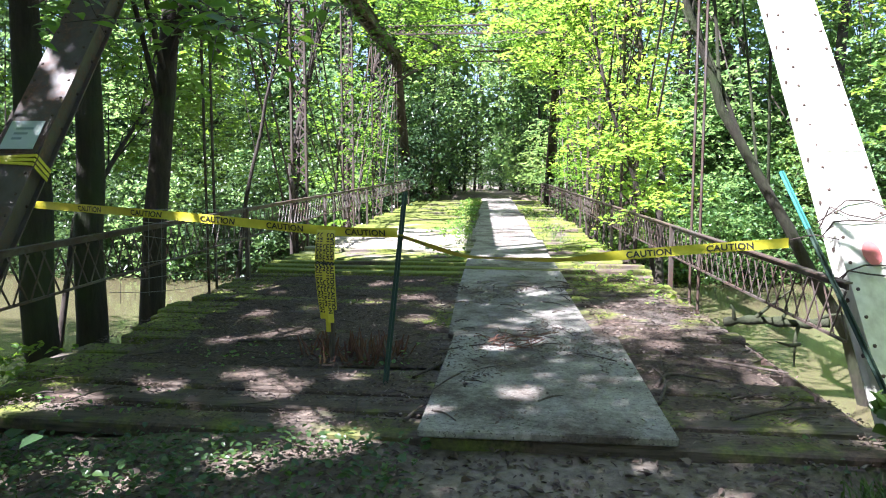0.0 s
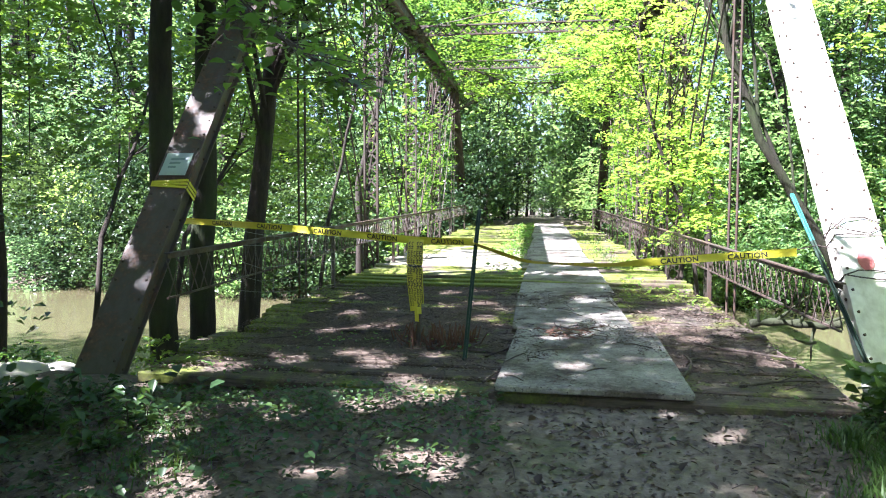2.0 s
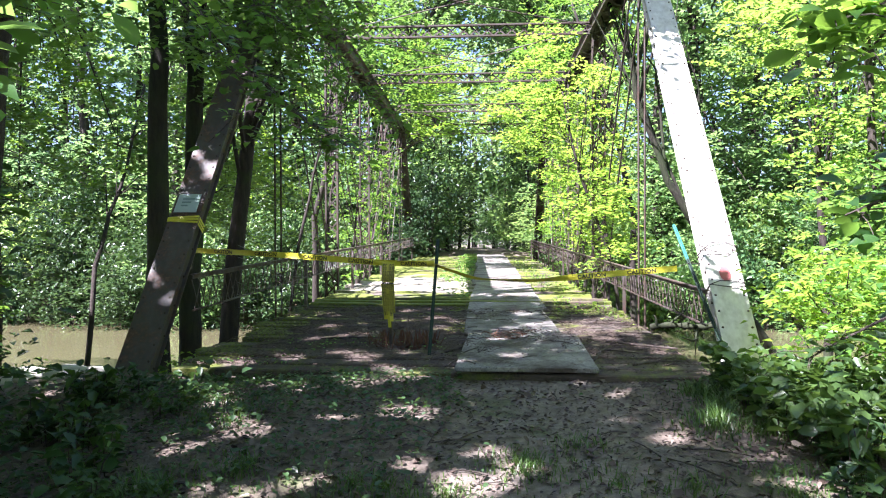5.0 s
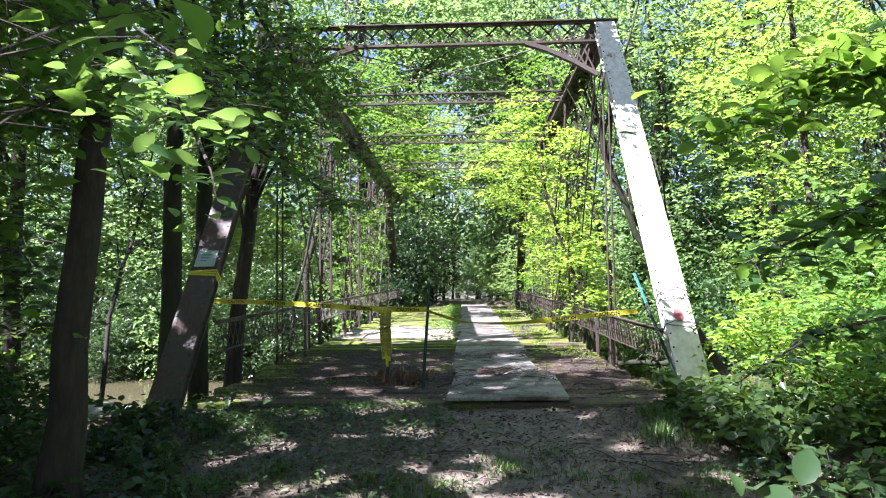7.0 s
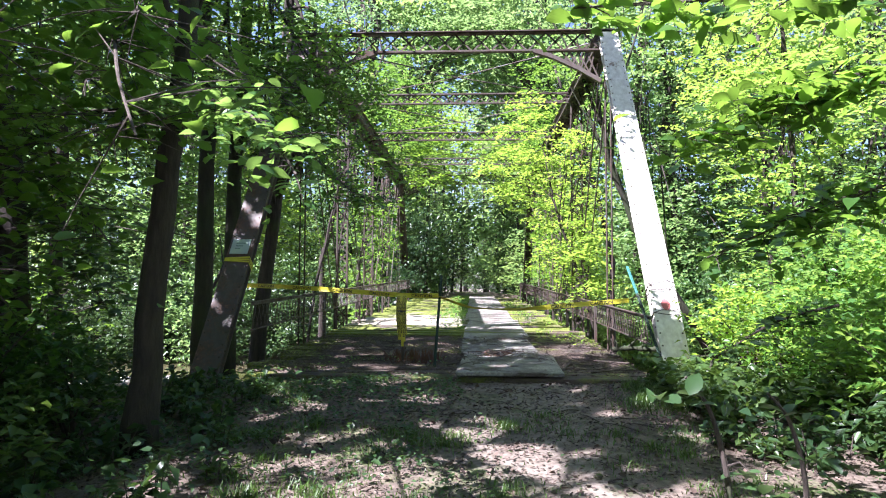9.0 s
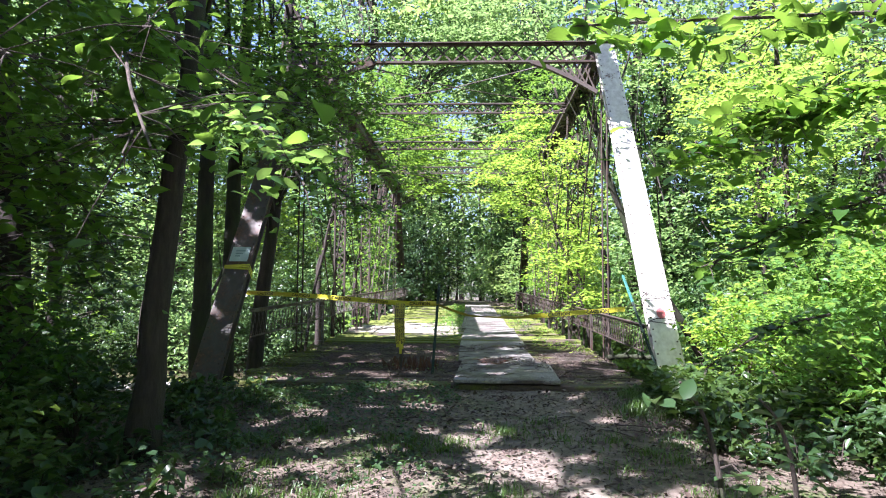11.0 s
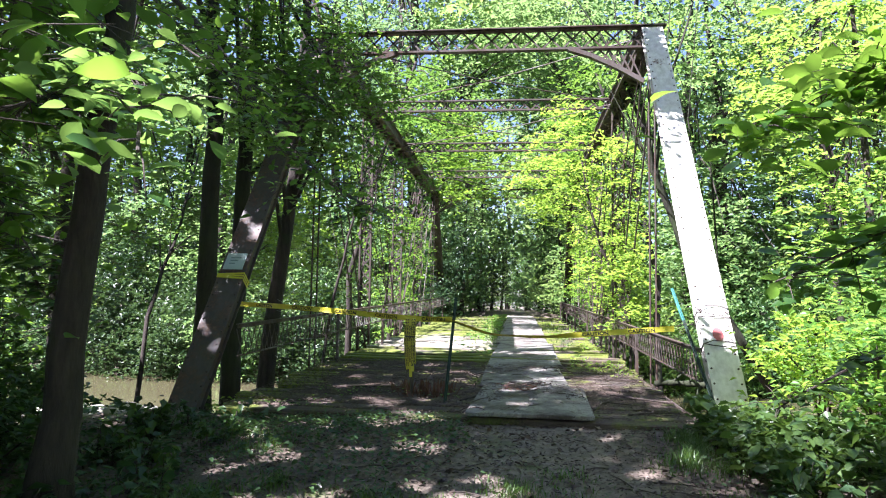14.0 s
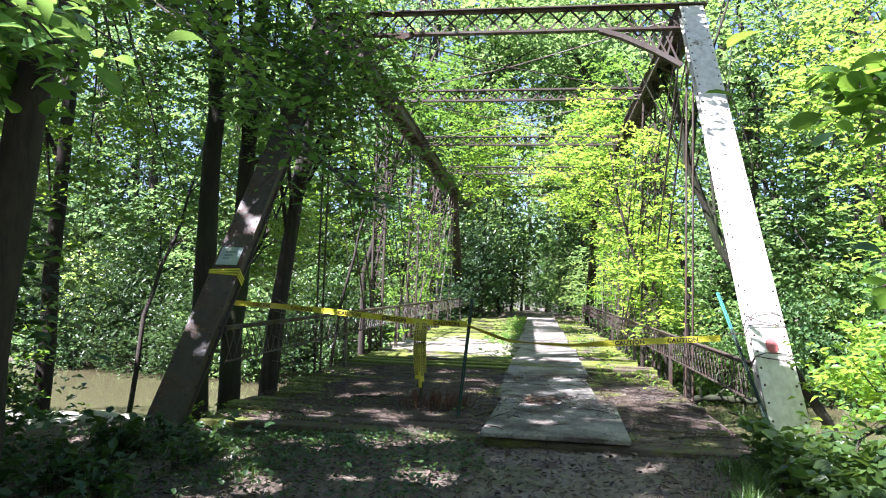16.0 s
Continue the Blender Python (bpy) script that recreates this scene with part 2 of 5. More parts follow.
def humus_mat():
    m, nt, b = mat("rotted_leaf_humus")
    p = place(nt)
    n1, n2, n3 = nz(nt, p, 2.0, 6, 0.65), nz(nt, p, 38, 7, 0.75), nz(nt, p, 1.2, 4)
    col = ramp(nt, n2, [(0.3, (0.028, 0.019, 0.014)), (0.5, (0.075, 0.052, 0.038)), (0.68, (0.15, 0.11, 0.083)), (0.78, (0.27, 0.22, 0.185))])
    col = mix(nt, grey(nt, n1, 0.56, 0.68), col, ramp(nt, n2, [(0.3, (0.05, 0.06, 0.012)), (0.7, (0.14, 0.16, 0.03))]))
    nt.links.new(col, b.inputs["Base Color"])
    b.inputs["Roughness"].default_value = 0.95
    bump(nt, b, n2, 1.0, 0.02)
    return m


M_HUMUS = humus_mat()


def water_mat():
    m, nt, b = mat("muddy_river_water")
    n = nz(nt, place(nt, (1, 0.5, 1)), 1.6, 4)
    b.inputs["Base Color"].default_value = (0.1, 0.09, 0.048, 1)
    b.inputs["Roughness"].default_value = 0.12
    bump(nt, b, n, 0.25, 0.05)
    return m


M_WATER = water_mat()


# ---- building tools ----
def link(name, me, material, parent=None, label=""):
    if material is not None and not me.materials:
        me.materials.append(material)
    ob = new(name, me)
    if parent is not None:
        ob.parent = parent
        ob.matrix_parent_inverse = parent.matrix_basis.inverted()
    if label:
        ob["label"] = label
    return ob


def part(name, bm, material, parent=None, label="", smooth=False):
    me = bpy.data.meshes.new(name)
    bm.to_mesh(me)
    bm.free()
    if smooth:
        me.polygons.foreach_set("use_smooth", [True] * len(me.polygons))
    return link(name, me, material, parent, label)


def thing(name, at, label, category, group="", kind=""):
    ob = new(name)
    ob.empty_display_size = 0.2
    ob.matrix_basis = Matrix.Translation(at)
    return tagged(ob, label, category, group, kind)


def mesh_of(name, verts, faces):
    me = bpy.data.meshes.new(name)
    v = np.asarray(verts, dtype=np.float32)
    f = np.asarray(faces, dtype=np.int32)
    k = f.shape[1]
    me.vertices.add(len(v))
    me.vertices.foreach_set("co", v.ravel())
    me.loops.add(f.size)
    me.loops.foreach_set("vertex_index", f.ravel())
    me.polygons.add(len(f))
    me.polygons.foreach_set("loop_start", np.arange(0, f.size, k, dtype=np.int32))
    me.polygons.foreach_set("loop_total", np.full(len(f), k, dtype=np.int32))
    me.update(calc_edges=True)
    me.validate()
    return me


def beam(bm, p, q, w, h, up=(0, 0, 1), bevel=0.0):
    """A bar of width w (sideways) and height h from p to q."""
    p, q = Vector(p), Vector(q)
    d = (q - p).normalized()
    side = d.cross(Vector(up))
    if side.length < 1e-4:
        side = d.cross(Vector((1, 0, 0)))
    side.normalize()
    top = side.cross(d).normalized()
    vs = []
    for e in (p, q):
        for a, b in ((-1, -1), (1, -1), (1, 1), (-1, 1)):
            vs.append(bm.verts.new(e + side * (a * w / 2) + top * (b * h / 2)))
    fs = [(3, 2, 1, 0), (4, 5, 6, 7), (0, 1, 5, 4), (1, 2, 6, 5), (2, 3, 7, 6), (3, 0, 4, 7)]
    made = [bm.faces.new([vs[i] for i in f]) for f in fs]
    if bevel:
        edges = {e for f in made for e in f.edges}
        bmesh.ops.bevel(bm, geom=list(edges), offset=bevel, segments=1, affect="EDGES")


def rod(bm, pts, radii, seg=6, cap=True):
    """A tube through pts."""
    pts = [Vector(p) for p in pts]
    if isinstance(radii, (int, float)):
        radii = [radii] * len(pts)
    rings = []
    side = None
    for i, p in enumerate(pts):
        d = (pts[min(i + 1, len(pts) - 1)] - pts[max(i - 1, 0)]).normalized()
        if side is None:
            side = d.cross(Vector((0.3, 0.2, 1)) if abs(d.z) < 0.9 else Vector((1, 0.1, 0))).normalized()
        side = (side - d * side.dot(d)).normalized()
        up = d.cross(side)
        rings.append([bm.verts.new(p + radii[i] * (math.cos(a) * side + math.sin(a) * up)) for a in [2 * math.pi * k / seg for k in range(seg)]])
    for a, b in zip(rings, rings[1:]):
        for k in range(seg):
            bm.faces.new((a[k], a[(k + 1) % seg], b[(k + 1) % seg], b[k]))
    if cap:
        bm.faces.new(rings[0][::-1])
        bm.faces.new(rings[-1])


def lattice(bm, p, q, depth, way, flange=0.07, thick=0.012, step=0.3, cross=True, gap=0.0):
    """Two flanges from p to q, depth apart along way, laced with flat bars."""
    p, q, way = Vector(p), Vector(q), Vector(way).normalized()
    a, b = way * depth / 2, -way * depth / 2
    for o in (a, b):
        beam(bm, p + o, q + o, flange, 0.035, up=way)
    n = max(2, round((q - p).length / step))
    for i in range(n):
        s, e = p.lerp(q, i / n), p.lerp(q, (i + 1) / n)
        n_up = (q - p).cross(way)
        if cross or i % 2 == 0:
            beam(bm, s + a, e + b, 0.03, thick, up=n_up)
        if cross or i % 2 == 1:
            beam(bm, s + b, e + a, 0.03, thick, up=-n_up)


def deck_z(y):
    return 0.0 if y < 4 else 0.0225 * (y - 4)


# ---- the ground and the river ----
WATER_Z = -2.3


def ground_z(x, y):
    """Works on arrays."""
    x, y = np.asarray(x, float), np.asarray(y, float)
    z = -0.045 - 0.03 * ((x + 0.6) / 0.5).clip(0, 1) * (np.abs(x) < 4) + 0.05 * np.minimum(y - 3.2, 0).clip(-14, 0)
    z = z - 0.05 * (np.abs(x - 0.3) - 1.8).clip(0, 6)
    wob = 0.6 * np.sin(x * 0.31 + 1.0) + 0.4 * np.sin(x * 0.73)
    near = ((y - 3.7 - (wob + 0.35) * ((np.abs(x) - 2.7) / 1.6).clip(0, 1)) / 4.6).clip(0, 1)
    z = z - 3.0 * near * near * (3 - 2 * near)
    far = ((y - 25.5 - wob) / 6.0).clip(0, 1)
    z = z + 3.75 * far * far * (3 - 2 * far)
    z = z + 0.05 * np.sin(x * 1.9 + y * 0.7) * np.cos(y * 1.3 - x * 0.4) * np.where(np.abs(x - 0.3) < 1.2, 0.3, 1)
    return z + 0.015 * np.sin(7 * x + 2 * y) * np.sin(6 * y - 3 * x)


def gz(x, y):
    return float(ground_z(x, y))


def axis(lo, hi, fine, far):
    a = list(np.arange(lo, hi, fine))
    s, left, right = fine, lo, hi
    while right < far:
        s *= 1.35
        right += s
        left -= s
        a.append(right)
        a.insert(0, left)
    return np.array(a)


GX, GY = axis(-9, 9, 0.16, 600), axis(-8, 12, 0.16, 600)
_x, _y = np.meshgrid(GX, GY)
_i = np.arange(len(GX) * len(GY)).reshape(len(GY), len(GX))
_me = mesh_of("ground", np.stack([_x, _y, ground_z(_x, _y)], -1).reshape(-1, 3),
              np.stack([_i[:-1, :-1], _i[:-1, 1:], _i[1:, 1:], _i[1:, :-1]], -1).reshape(-1, 4))
_me.polygons.foreach_set("use_smooth", [True] * len(_me.polygons))
tagged(link("ground", _me, M_SOIL), "brown leaf-strewn forest soil with a trodden dirt track", "ground", kind="structure")
bm = bmesh.new()
bmesh.ops.create_grid(bm, x_segments=2, y_segments=2, size=1, matrix=Matrix.Translation((0, 17, WATER_Z)) @ Matrix.Diagonal((300, 13, 1, 1)))
tagged(part("water", bm, M_WATER), "muddy yellow-brown river under the bridge", "river", kind="structure")

# ---- the truss bridge ----
XL, XR = -3.48, 2.45
NODES = [3.7, 8.4, 12.49, 16.83, 21.17, 25.5, 30.0]
TOP = 5.9
POSTS = {XL: (3.8, 8.5), XR: (3.95, 8.38)}             # the near end posts: foot and head along the bridge
POST_X = {XL: (-3.6, -3.5), XR: (2.45, 2.45)}
bridge = thing("truss_bridge", ((XL + XR) / 2, 3.5, -0.4), "old rusty iron through-truss bridge with flaking paint over a river", "bridge")


_bm = bmesh.new()
bmesh.ops.create_cone(_bm, cap_ends=True, segments=7, radius1=0.016, radius2=0.009, depth=0.018)
RIVET = bpy.data.meshes.new("rivet")
_bm.to_mesh(RIVET)
_bm.free()
RIVET.materials.append(M_RIVET)


def end_post(x, foot, head, material, label, riveted=True):
    """A riveted box column: cover plate, two channels, lacing behind."""
    foot, head = Vector(foot), Vector(head)
    d = (head - foot).normalized()
    face = Vector((1, 0, 0)).cross(d)
    if face.z < 0:
        face = -face
    bm = bmesh.new()
    for s in (-1, 1):
        o = Vector((s * 0.125, 0, 0))
        beam(bm, foot + o, head + o, 0.014, 0.18, up=face)
        for f in (-0.083, 0.078):
            o2 = o + Vector((s * 0.022, 0, 0)) + face * f
            beam(bm, foot + o2, head + o2, 0.045, 0.012, up=face)
    n = 16
    for i in range(n):
        a, b = foot.lerp(head, i / n), foot.lerp(head, (i + 1) / n)
        s = 1 if i % 2 else -1
        beam(bm, a - face * 0.095 + Vector((s * 0.12, 0, 0)), b - face * 0.095 - Vector((s * 0.12, 0, 0)), 0.05, 0.01, up=face)
    ob = part("end_post", bm, material, bridge, label)
    bm = bmesh.new()
    beam(bm, foot + face * 0.092, head + face * 0.092, 0.36, 0.014, up=face, bevel=0.002)
    for k in (0.335, 0.72):
        c = foot.lerp(head, k)
        beam(bm, c + face * 0.102 - d * 0.18, c + face * 0.102 + d * 0.18, 0.335, 0.008, up=face, bevel=0.002)
    part("cover_plate", bm, material, ob)
    if not riveted:
        return ob
    length = (head - foot).length
    k = 0.1
    while k < length - 0.05:
        c = foot + d * k
        turn = face.to_track_quat("Z", "Y").to_matrix().to_4x4()
        for s in (-0.145, 0.145):
            link("rivet", RIVET, None, ob).matrix_basis = Matrix.Translation(c + face * 0.1 + Vector((s, 0, 0))) @ turn
        if round(k / 0.19) % 2 == 0:
            s = 1 if x < 0 else -1
            for f in (-0.06, 0.05):
                link("rivet", RIVET, None, ob).matrix_basis = Matrix.Translation(c + face * f + Vector((s * 0.134, 0, 0))) @ Matrix.Rotation(radians(90), 4, "Y")
        k += 0.19
    return ob


for x, m, lab in ((XL, M_PAINT_DARKENED, "leaning riveted box column with rust-stained paint darkened for shade"), (XR, M_PAINT, "sunlit riveted box column with flaking white paint")):
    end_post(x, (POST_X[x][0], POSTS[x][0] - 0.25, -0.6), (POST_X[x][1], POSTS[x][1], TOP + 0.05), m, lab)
    end_post(x, (x, NODES[6], 0.2), (x, NODES[5], TOP + 0.05), M_IRON, "", False)
    for a, b in zip(NODES[1:5], NODES[2:6]):
        bm = bmesh.new()
        for s in (-1, 1):
            beam(bm, (x + s * 0.15, a, TOP), (x + s * 0.15, b, TOP), 0.014, 0.26)
            beam(bm, (x + s * 0.18, a, TOP - 0.12), (x + s * 0.18, b, TOP - 0.12), 0.06, 0.012)
        beam(bm, (x, a, TOP + 0.137), (x, b, TOP + 0.137), 0.43, 0.014)
        for i in range(12):
            p, q = a + (b - a) * i / 12, a + (b - a) * (i + 1) / 12
            s = 1 if i % 2 else -1
            beam(bm, (x + s * 0.16, p, TOP - 0.132), (x - s * 0.16, q, TOP - 0.132), 0.05, 0.01)
        part("top_chord", bm, M_IRON, bridge)
    for y in NODES[2:5]:
        bm = bmesh.new()
        lattice(bm, (x, y, deck_z(y) - 0.45), (x, y, TOP - 0.1), 0.26, (1, 0, 0), flange=0.1, step=0.27)
        part("vertical_post", bm, M_IRON, bridge, "rusty laced iron upright")
    for y in (NODES[1], NODES[5]):
        for o in (-0.05, 0.05):
            bm = bmesh.new()
            rod(bm, [(x + o, y, deck_z(y) - 0.45), (x + o, y, TOP)], 0.017)
            part("hanger_rod", bm, M_ROD, bridge)
    for i, (a, b) in enumerate([(1, 2), (2, 3), (5, 4), (4, 3), (1, 3), (5, 3)]):
        for o in (-0.09, 0.09):
            bm = bmesh.new()
            ya, yb = NODES[a], NODES[b]
            rod(bm, [(x + o, ya, TOP), (x + o, yb, deck_z(yb) - 0.3)], 0.016 if i < 4 else 0.012)
            part("diagonal_rod", bm, M_ROD, bridge)
    for a, b in zip(NODES, NODES[1:]):
        for o in (-0.07, 0.07):
            bm = bmesh.new()
            beam(bm, (x + o, a, deck_z(a) - 0.42), (x + o, b, deck_z(b) - 0.42), 0.02, 0.09)
            part("bottom_bar", bm, M_IRON, bridge)
for y in NODES[1:6]:
    bm = bmesh.new()
    z = deck_z(y) - 0.46
    beam(bm, (XL, y, z), (XR, y, z), 0.012, 0.36)
    beam(bm, (XL, y, z + 0.17), (XR, y, z + 0.17), 0.16, 0.014)
    beam(bm, (XL, y, z - 0.17), (XR, y, z - 0.17), 0.16, 0.014)
    part("floor_beam", bm, M_IRON, bridge)
for x in (-2.9, -1.9, -0.9, 0.1, 1.0, 1.9):
    bm = bmesh.new()
    for a, b in zip(NODES, NODES[1:]):
        beam(bm, (x, a, deck_z(a) - 0.19), (x, b, deck_z(b) - 0.19), 0.1, 0.2)
    part("stringer", bm, M_WOOD, bridge)
# portal: a laced strut with curved knee braces
for y, sgn in ((NODES[1] - 0.02, 1), (NODES[5] - 0.05, -1)):
    bm = bmesh.new()
    lattice(bm, (XL + 0.1, y, 5.85), (XR - 0.12, y, 5.85), 0.36, (0, 0, 1), flange=0.12, step=0.36)
    beam(bm, (XL - 0.1, y, 6.045), (XR + 0.25, y, 6.045), 0.22, 0.02)
    part("portal_strut", bm, M_IRON, bridge, "laced iron portal strut across the bridge entrance")
    for s, xe in ((1, XR - 0.15), (-1, XL + 0.15)):
        bm = bmesh.new()
        pts = [Vector((xe - s * 1.28, y - 0.02, 5.66)), Vector((xe - s * 0.9, y - 0.03, 5.53)), Vector((xe - s * 0.4, y - 0.05, 5.28)), Vector((xe, y - 0.1, 5.02))]
        for a, b in zip(pts, pts[1:]):
            beam(bm, a, b, 0.12, 0.075)
        knee = part("knee_brace", bm, M_IRON, bridge)
        for k in range(4):
            bm = bmesh.new()
            xa = xe - s * (0.1 + 0.16 * k)
            beam(bm, (xa, y, 5.64), (xa - s * 0.12, y - 0.02, 5.17 + 0.09 * k), 0.03, 0.012, up=(0, 1, 0))
            beam(bm, (xa - s * 0.16, y, 5.64), (xa + s * 0.06, y - 0.02, 5.13 + 0.09 * k), 0.03, 0.012, up=(0, 1, 0))
            part("lacing_bar", bm, M_IRON, knee)
for y in NODES[2:5]:
    bm = bmesh.new()
    lattice(bm, (XL + 0.15, y, TOP - 0.02), (XR - 0.15, y, TOP - 0.02), 0.24, (0, 0, 1), flange=0.09, step=0.27)
    part("top_strut", bm, M_IRON, bridge)
for a, b in zip(NODES[1:5], NODES[2:6]):
    for xa, xb in ((XL, XR), (XR, XL)):
        bm = bmesh.new()
        rod(bm, [(xa, a, TOP), ((xa + xb) / 2, (a + b) / 2, TOP - 0.1), (xb, b, TOP)], 0.013, 5)
        part("lateral_rod", bm, M_ROD, bridge)

# ---- railings of laced flat bars ----
for x, y0, z0, lab in ((XL + 0.46, 3.95, 0.86, "rusty laced iron bridge railing on the shaded side"), (XR - 0.28, 4.3, 0.68, "rusty laced iron bridge railing, bent and leaning")):
    rail = thing("bridge_railing", (x, y0, 0), lab, "railing", "bridge railings")
    ends = [y0] + NODES[1:6] + [29.6]
    for i, (a, b) in enumerate(zip(ends, ends[1:])):
        za, zb = z0 + 0.026 * (a - y0), z0 + 0.026 * (b - y0)
        bm = bmesh.new()
        beam(bm, (x, a, za), (x, b - 0.02, zb), 0.05, 0.012)
        beam(bm, (x, a, za - 0.025), (x, b - 0.02, zb - 0.025), 0.01, 0.035)
        part("top_bar", bm, M_PAINT_DARKENED if i == 1 else M_ROD, rail)
        bm = bmesh.new()
        beam(bm, (x, a, za - 0.36), (x, b - 0.02, zb - 0.36), 0.02, 0.016)
        part("lower_bar", bm, M_ROD, rail)
        n = int((b - a) / 0.17)
        for k in range(n):
            ya, yb = a + (b - a) * k / n, a + (b - a) * (k + 1) / n
            dz = 0.026 * (ya - y0)
            bm = bmesh.new()
            beam(bm, (x - 0.012, ya, z0 + dz - 0.05), (x - 0.012, yb, z0 + dz - 0.35), 0.013, 0.006, up=(1, 0, 0))
            beam(bm, (x + 0.012, yb, z0 + dz - 0.05), (x + 0.012, ya, z0 + dz - 0.35), 0.013, 0.006, up=(1, 0, 0))
            part("lacing_bar", bm, M_PAINT_DARKENED if (i == 1 and x < 0) else M_ROD, rail)
    for y in ends[1:]:
        bm = bmesh.new()
        zt = z0 + 0.026 * (y - y0)
        beam(bm, (x, y, deck_z(y) - 0.1), (x, y, zt - 0.005), 0.045, 0.06, up=(0, 1, 0))
        part("rail_post", bm, M_ROD, rail)


# the boards lie askew: each row's distance along the bridge, its lift and whether it has worked loose
SKEW = -4.6
BOARD_ROWS = []
_br = np.random.default_rng(77)
_y = 3.56
while _y < 30.2:
    _k = len(BOARD_ROWS)
    _loose = 8.7 < _y < 11.6
    BOARD_ROWS.append((_y, float(_br.choice([0.05, 0.03, -0.02, 0.0])) if _loose else (-0.035 if _k in (4, 5) else 0.0), _loose))
    _y += 0.256 + 0.02 * _br.random() + (0.1 if _k in (0, 3) else 0) + (0.12 * _br.random() if _loose else 0)


def over_board(x, y):
    """True where a board, not a gap, lies under the places x, y."""
    s = y - math.tan(radians(SKEW)) * (x + 0.6)
    rows = np.array([r[0] for r in BOARD_ROWS])
    return np.abs(s[:, None] - rows[None, :]).min(1) < 0.115


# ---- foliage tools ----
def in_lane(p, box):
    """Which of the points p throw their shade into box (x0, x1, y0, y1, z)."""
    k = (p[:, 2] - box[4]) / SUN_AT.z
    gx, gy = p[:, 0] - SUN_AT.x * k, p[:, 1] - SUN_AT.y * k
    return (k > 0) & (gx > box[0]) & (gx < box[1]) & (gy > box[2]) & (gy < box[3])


# leaves cut to sun the white column and one branch: (x0, x1, y0, y1, z)
SUN_LANES = [(2.1, 2.8, 4.3, 5.6, 1.0), (2.1, 2.8, 5.0, 6.9, 3.0), (-1.3, -0.75, -2.1, -1.2, 1.75)]
# leaf cutting that places sun patches: (x0, x1, y0, y1), level (lower cuts more)
DAPPLE_LEVELS = [((-14.0, -2.2, -8.0, 2.6), 2.7), ((-0.5, 2.2, 2.2, 4.4), 2.4), ((-2.7, 2.6, 10.0, 14.8), -9.0), ((-3.2, 2.6, 14.8, 32.0), -0.6), ((-7.0, 7.0, 32.0, 60.0), -0.2), ((2.6, 14.0, 9.0, 24.0), -0.5), ((-14.0, -5.0, 8.0, 22.0), 0.2), ((2.2, 12.0, -5.0, 9.0), -1.1), ((-2.2, 1.9, -3.4, 0.1), -0.1), ((-3.4, 2.2, 4.4, 10.0), 1.75), ((-2.6, -0.2, 3.0, 4.5), 1.2),
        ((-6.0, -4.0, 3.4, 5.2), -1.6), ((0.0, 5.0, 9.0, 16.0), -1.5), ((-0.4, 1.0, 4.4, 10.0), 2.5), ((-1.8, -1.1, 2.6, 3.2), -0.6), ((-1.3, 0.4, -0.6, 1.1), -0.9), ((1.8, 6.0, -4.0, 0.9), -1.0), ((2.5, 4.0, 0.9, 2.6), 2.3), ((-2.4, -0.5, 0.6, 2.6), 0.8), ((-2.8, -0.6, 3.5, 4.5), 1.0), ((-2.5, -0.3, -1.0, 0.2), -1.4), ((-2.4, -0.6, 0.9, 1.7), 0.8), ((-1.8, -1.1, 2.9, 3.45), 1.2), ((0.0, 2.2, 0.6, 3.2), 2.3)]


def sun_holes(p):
    """True for the points p whose leaves are cut to let sun through."""
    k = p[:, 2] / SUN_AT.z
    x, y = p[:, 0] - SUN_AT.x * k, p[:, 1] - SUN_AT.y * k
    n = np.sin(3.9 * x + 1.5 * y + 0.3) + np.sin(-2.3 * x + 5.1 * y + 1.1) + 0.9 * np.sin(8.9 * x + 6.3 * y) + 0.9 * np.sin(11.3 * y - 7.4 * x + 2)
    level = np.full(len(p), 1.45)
    for box, v in DAPPLE_LEVELS:
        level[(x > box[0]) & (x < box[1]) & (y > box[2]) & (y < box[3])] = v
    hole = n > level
    for box in SUN_LANES:
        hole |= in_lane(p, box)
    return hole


def clear_of_view(p, rng):
    """The track and the bridge's mouth are open: True where a leaf may be."""
    x, y, z = p[:, 0], p[:, 1], p[:, 2]
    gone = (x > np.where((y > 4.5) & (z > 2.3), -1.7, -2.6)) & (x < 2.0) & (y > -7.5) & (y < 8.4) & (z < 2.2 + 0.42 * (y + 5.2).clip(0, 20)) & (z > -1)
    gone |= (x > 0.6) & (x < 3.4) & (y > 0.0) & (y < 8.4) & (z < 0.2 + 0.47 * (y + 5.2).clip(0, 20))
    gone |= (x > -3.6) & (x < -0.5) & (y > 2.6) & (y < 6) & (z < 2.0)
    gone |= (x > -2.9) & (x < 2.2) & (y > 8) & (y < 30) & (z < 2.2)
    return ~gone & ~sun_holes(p)


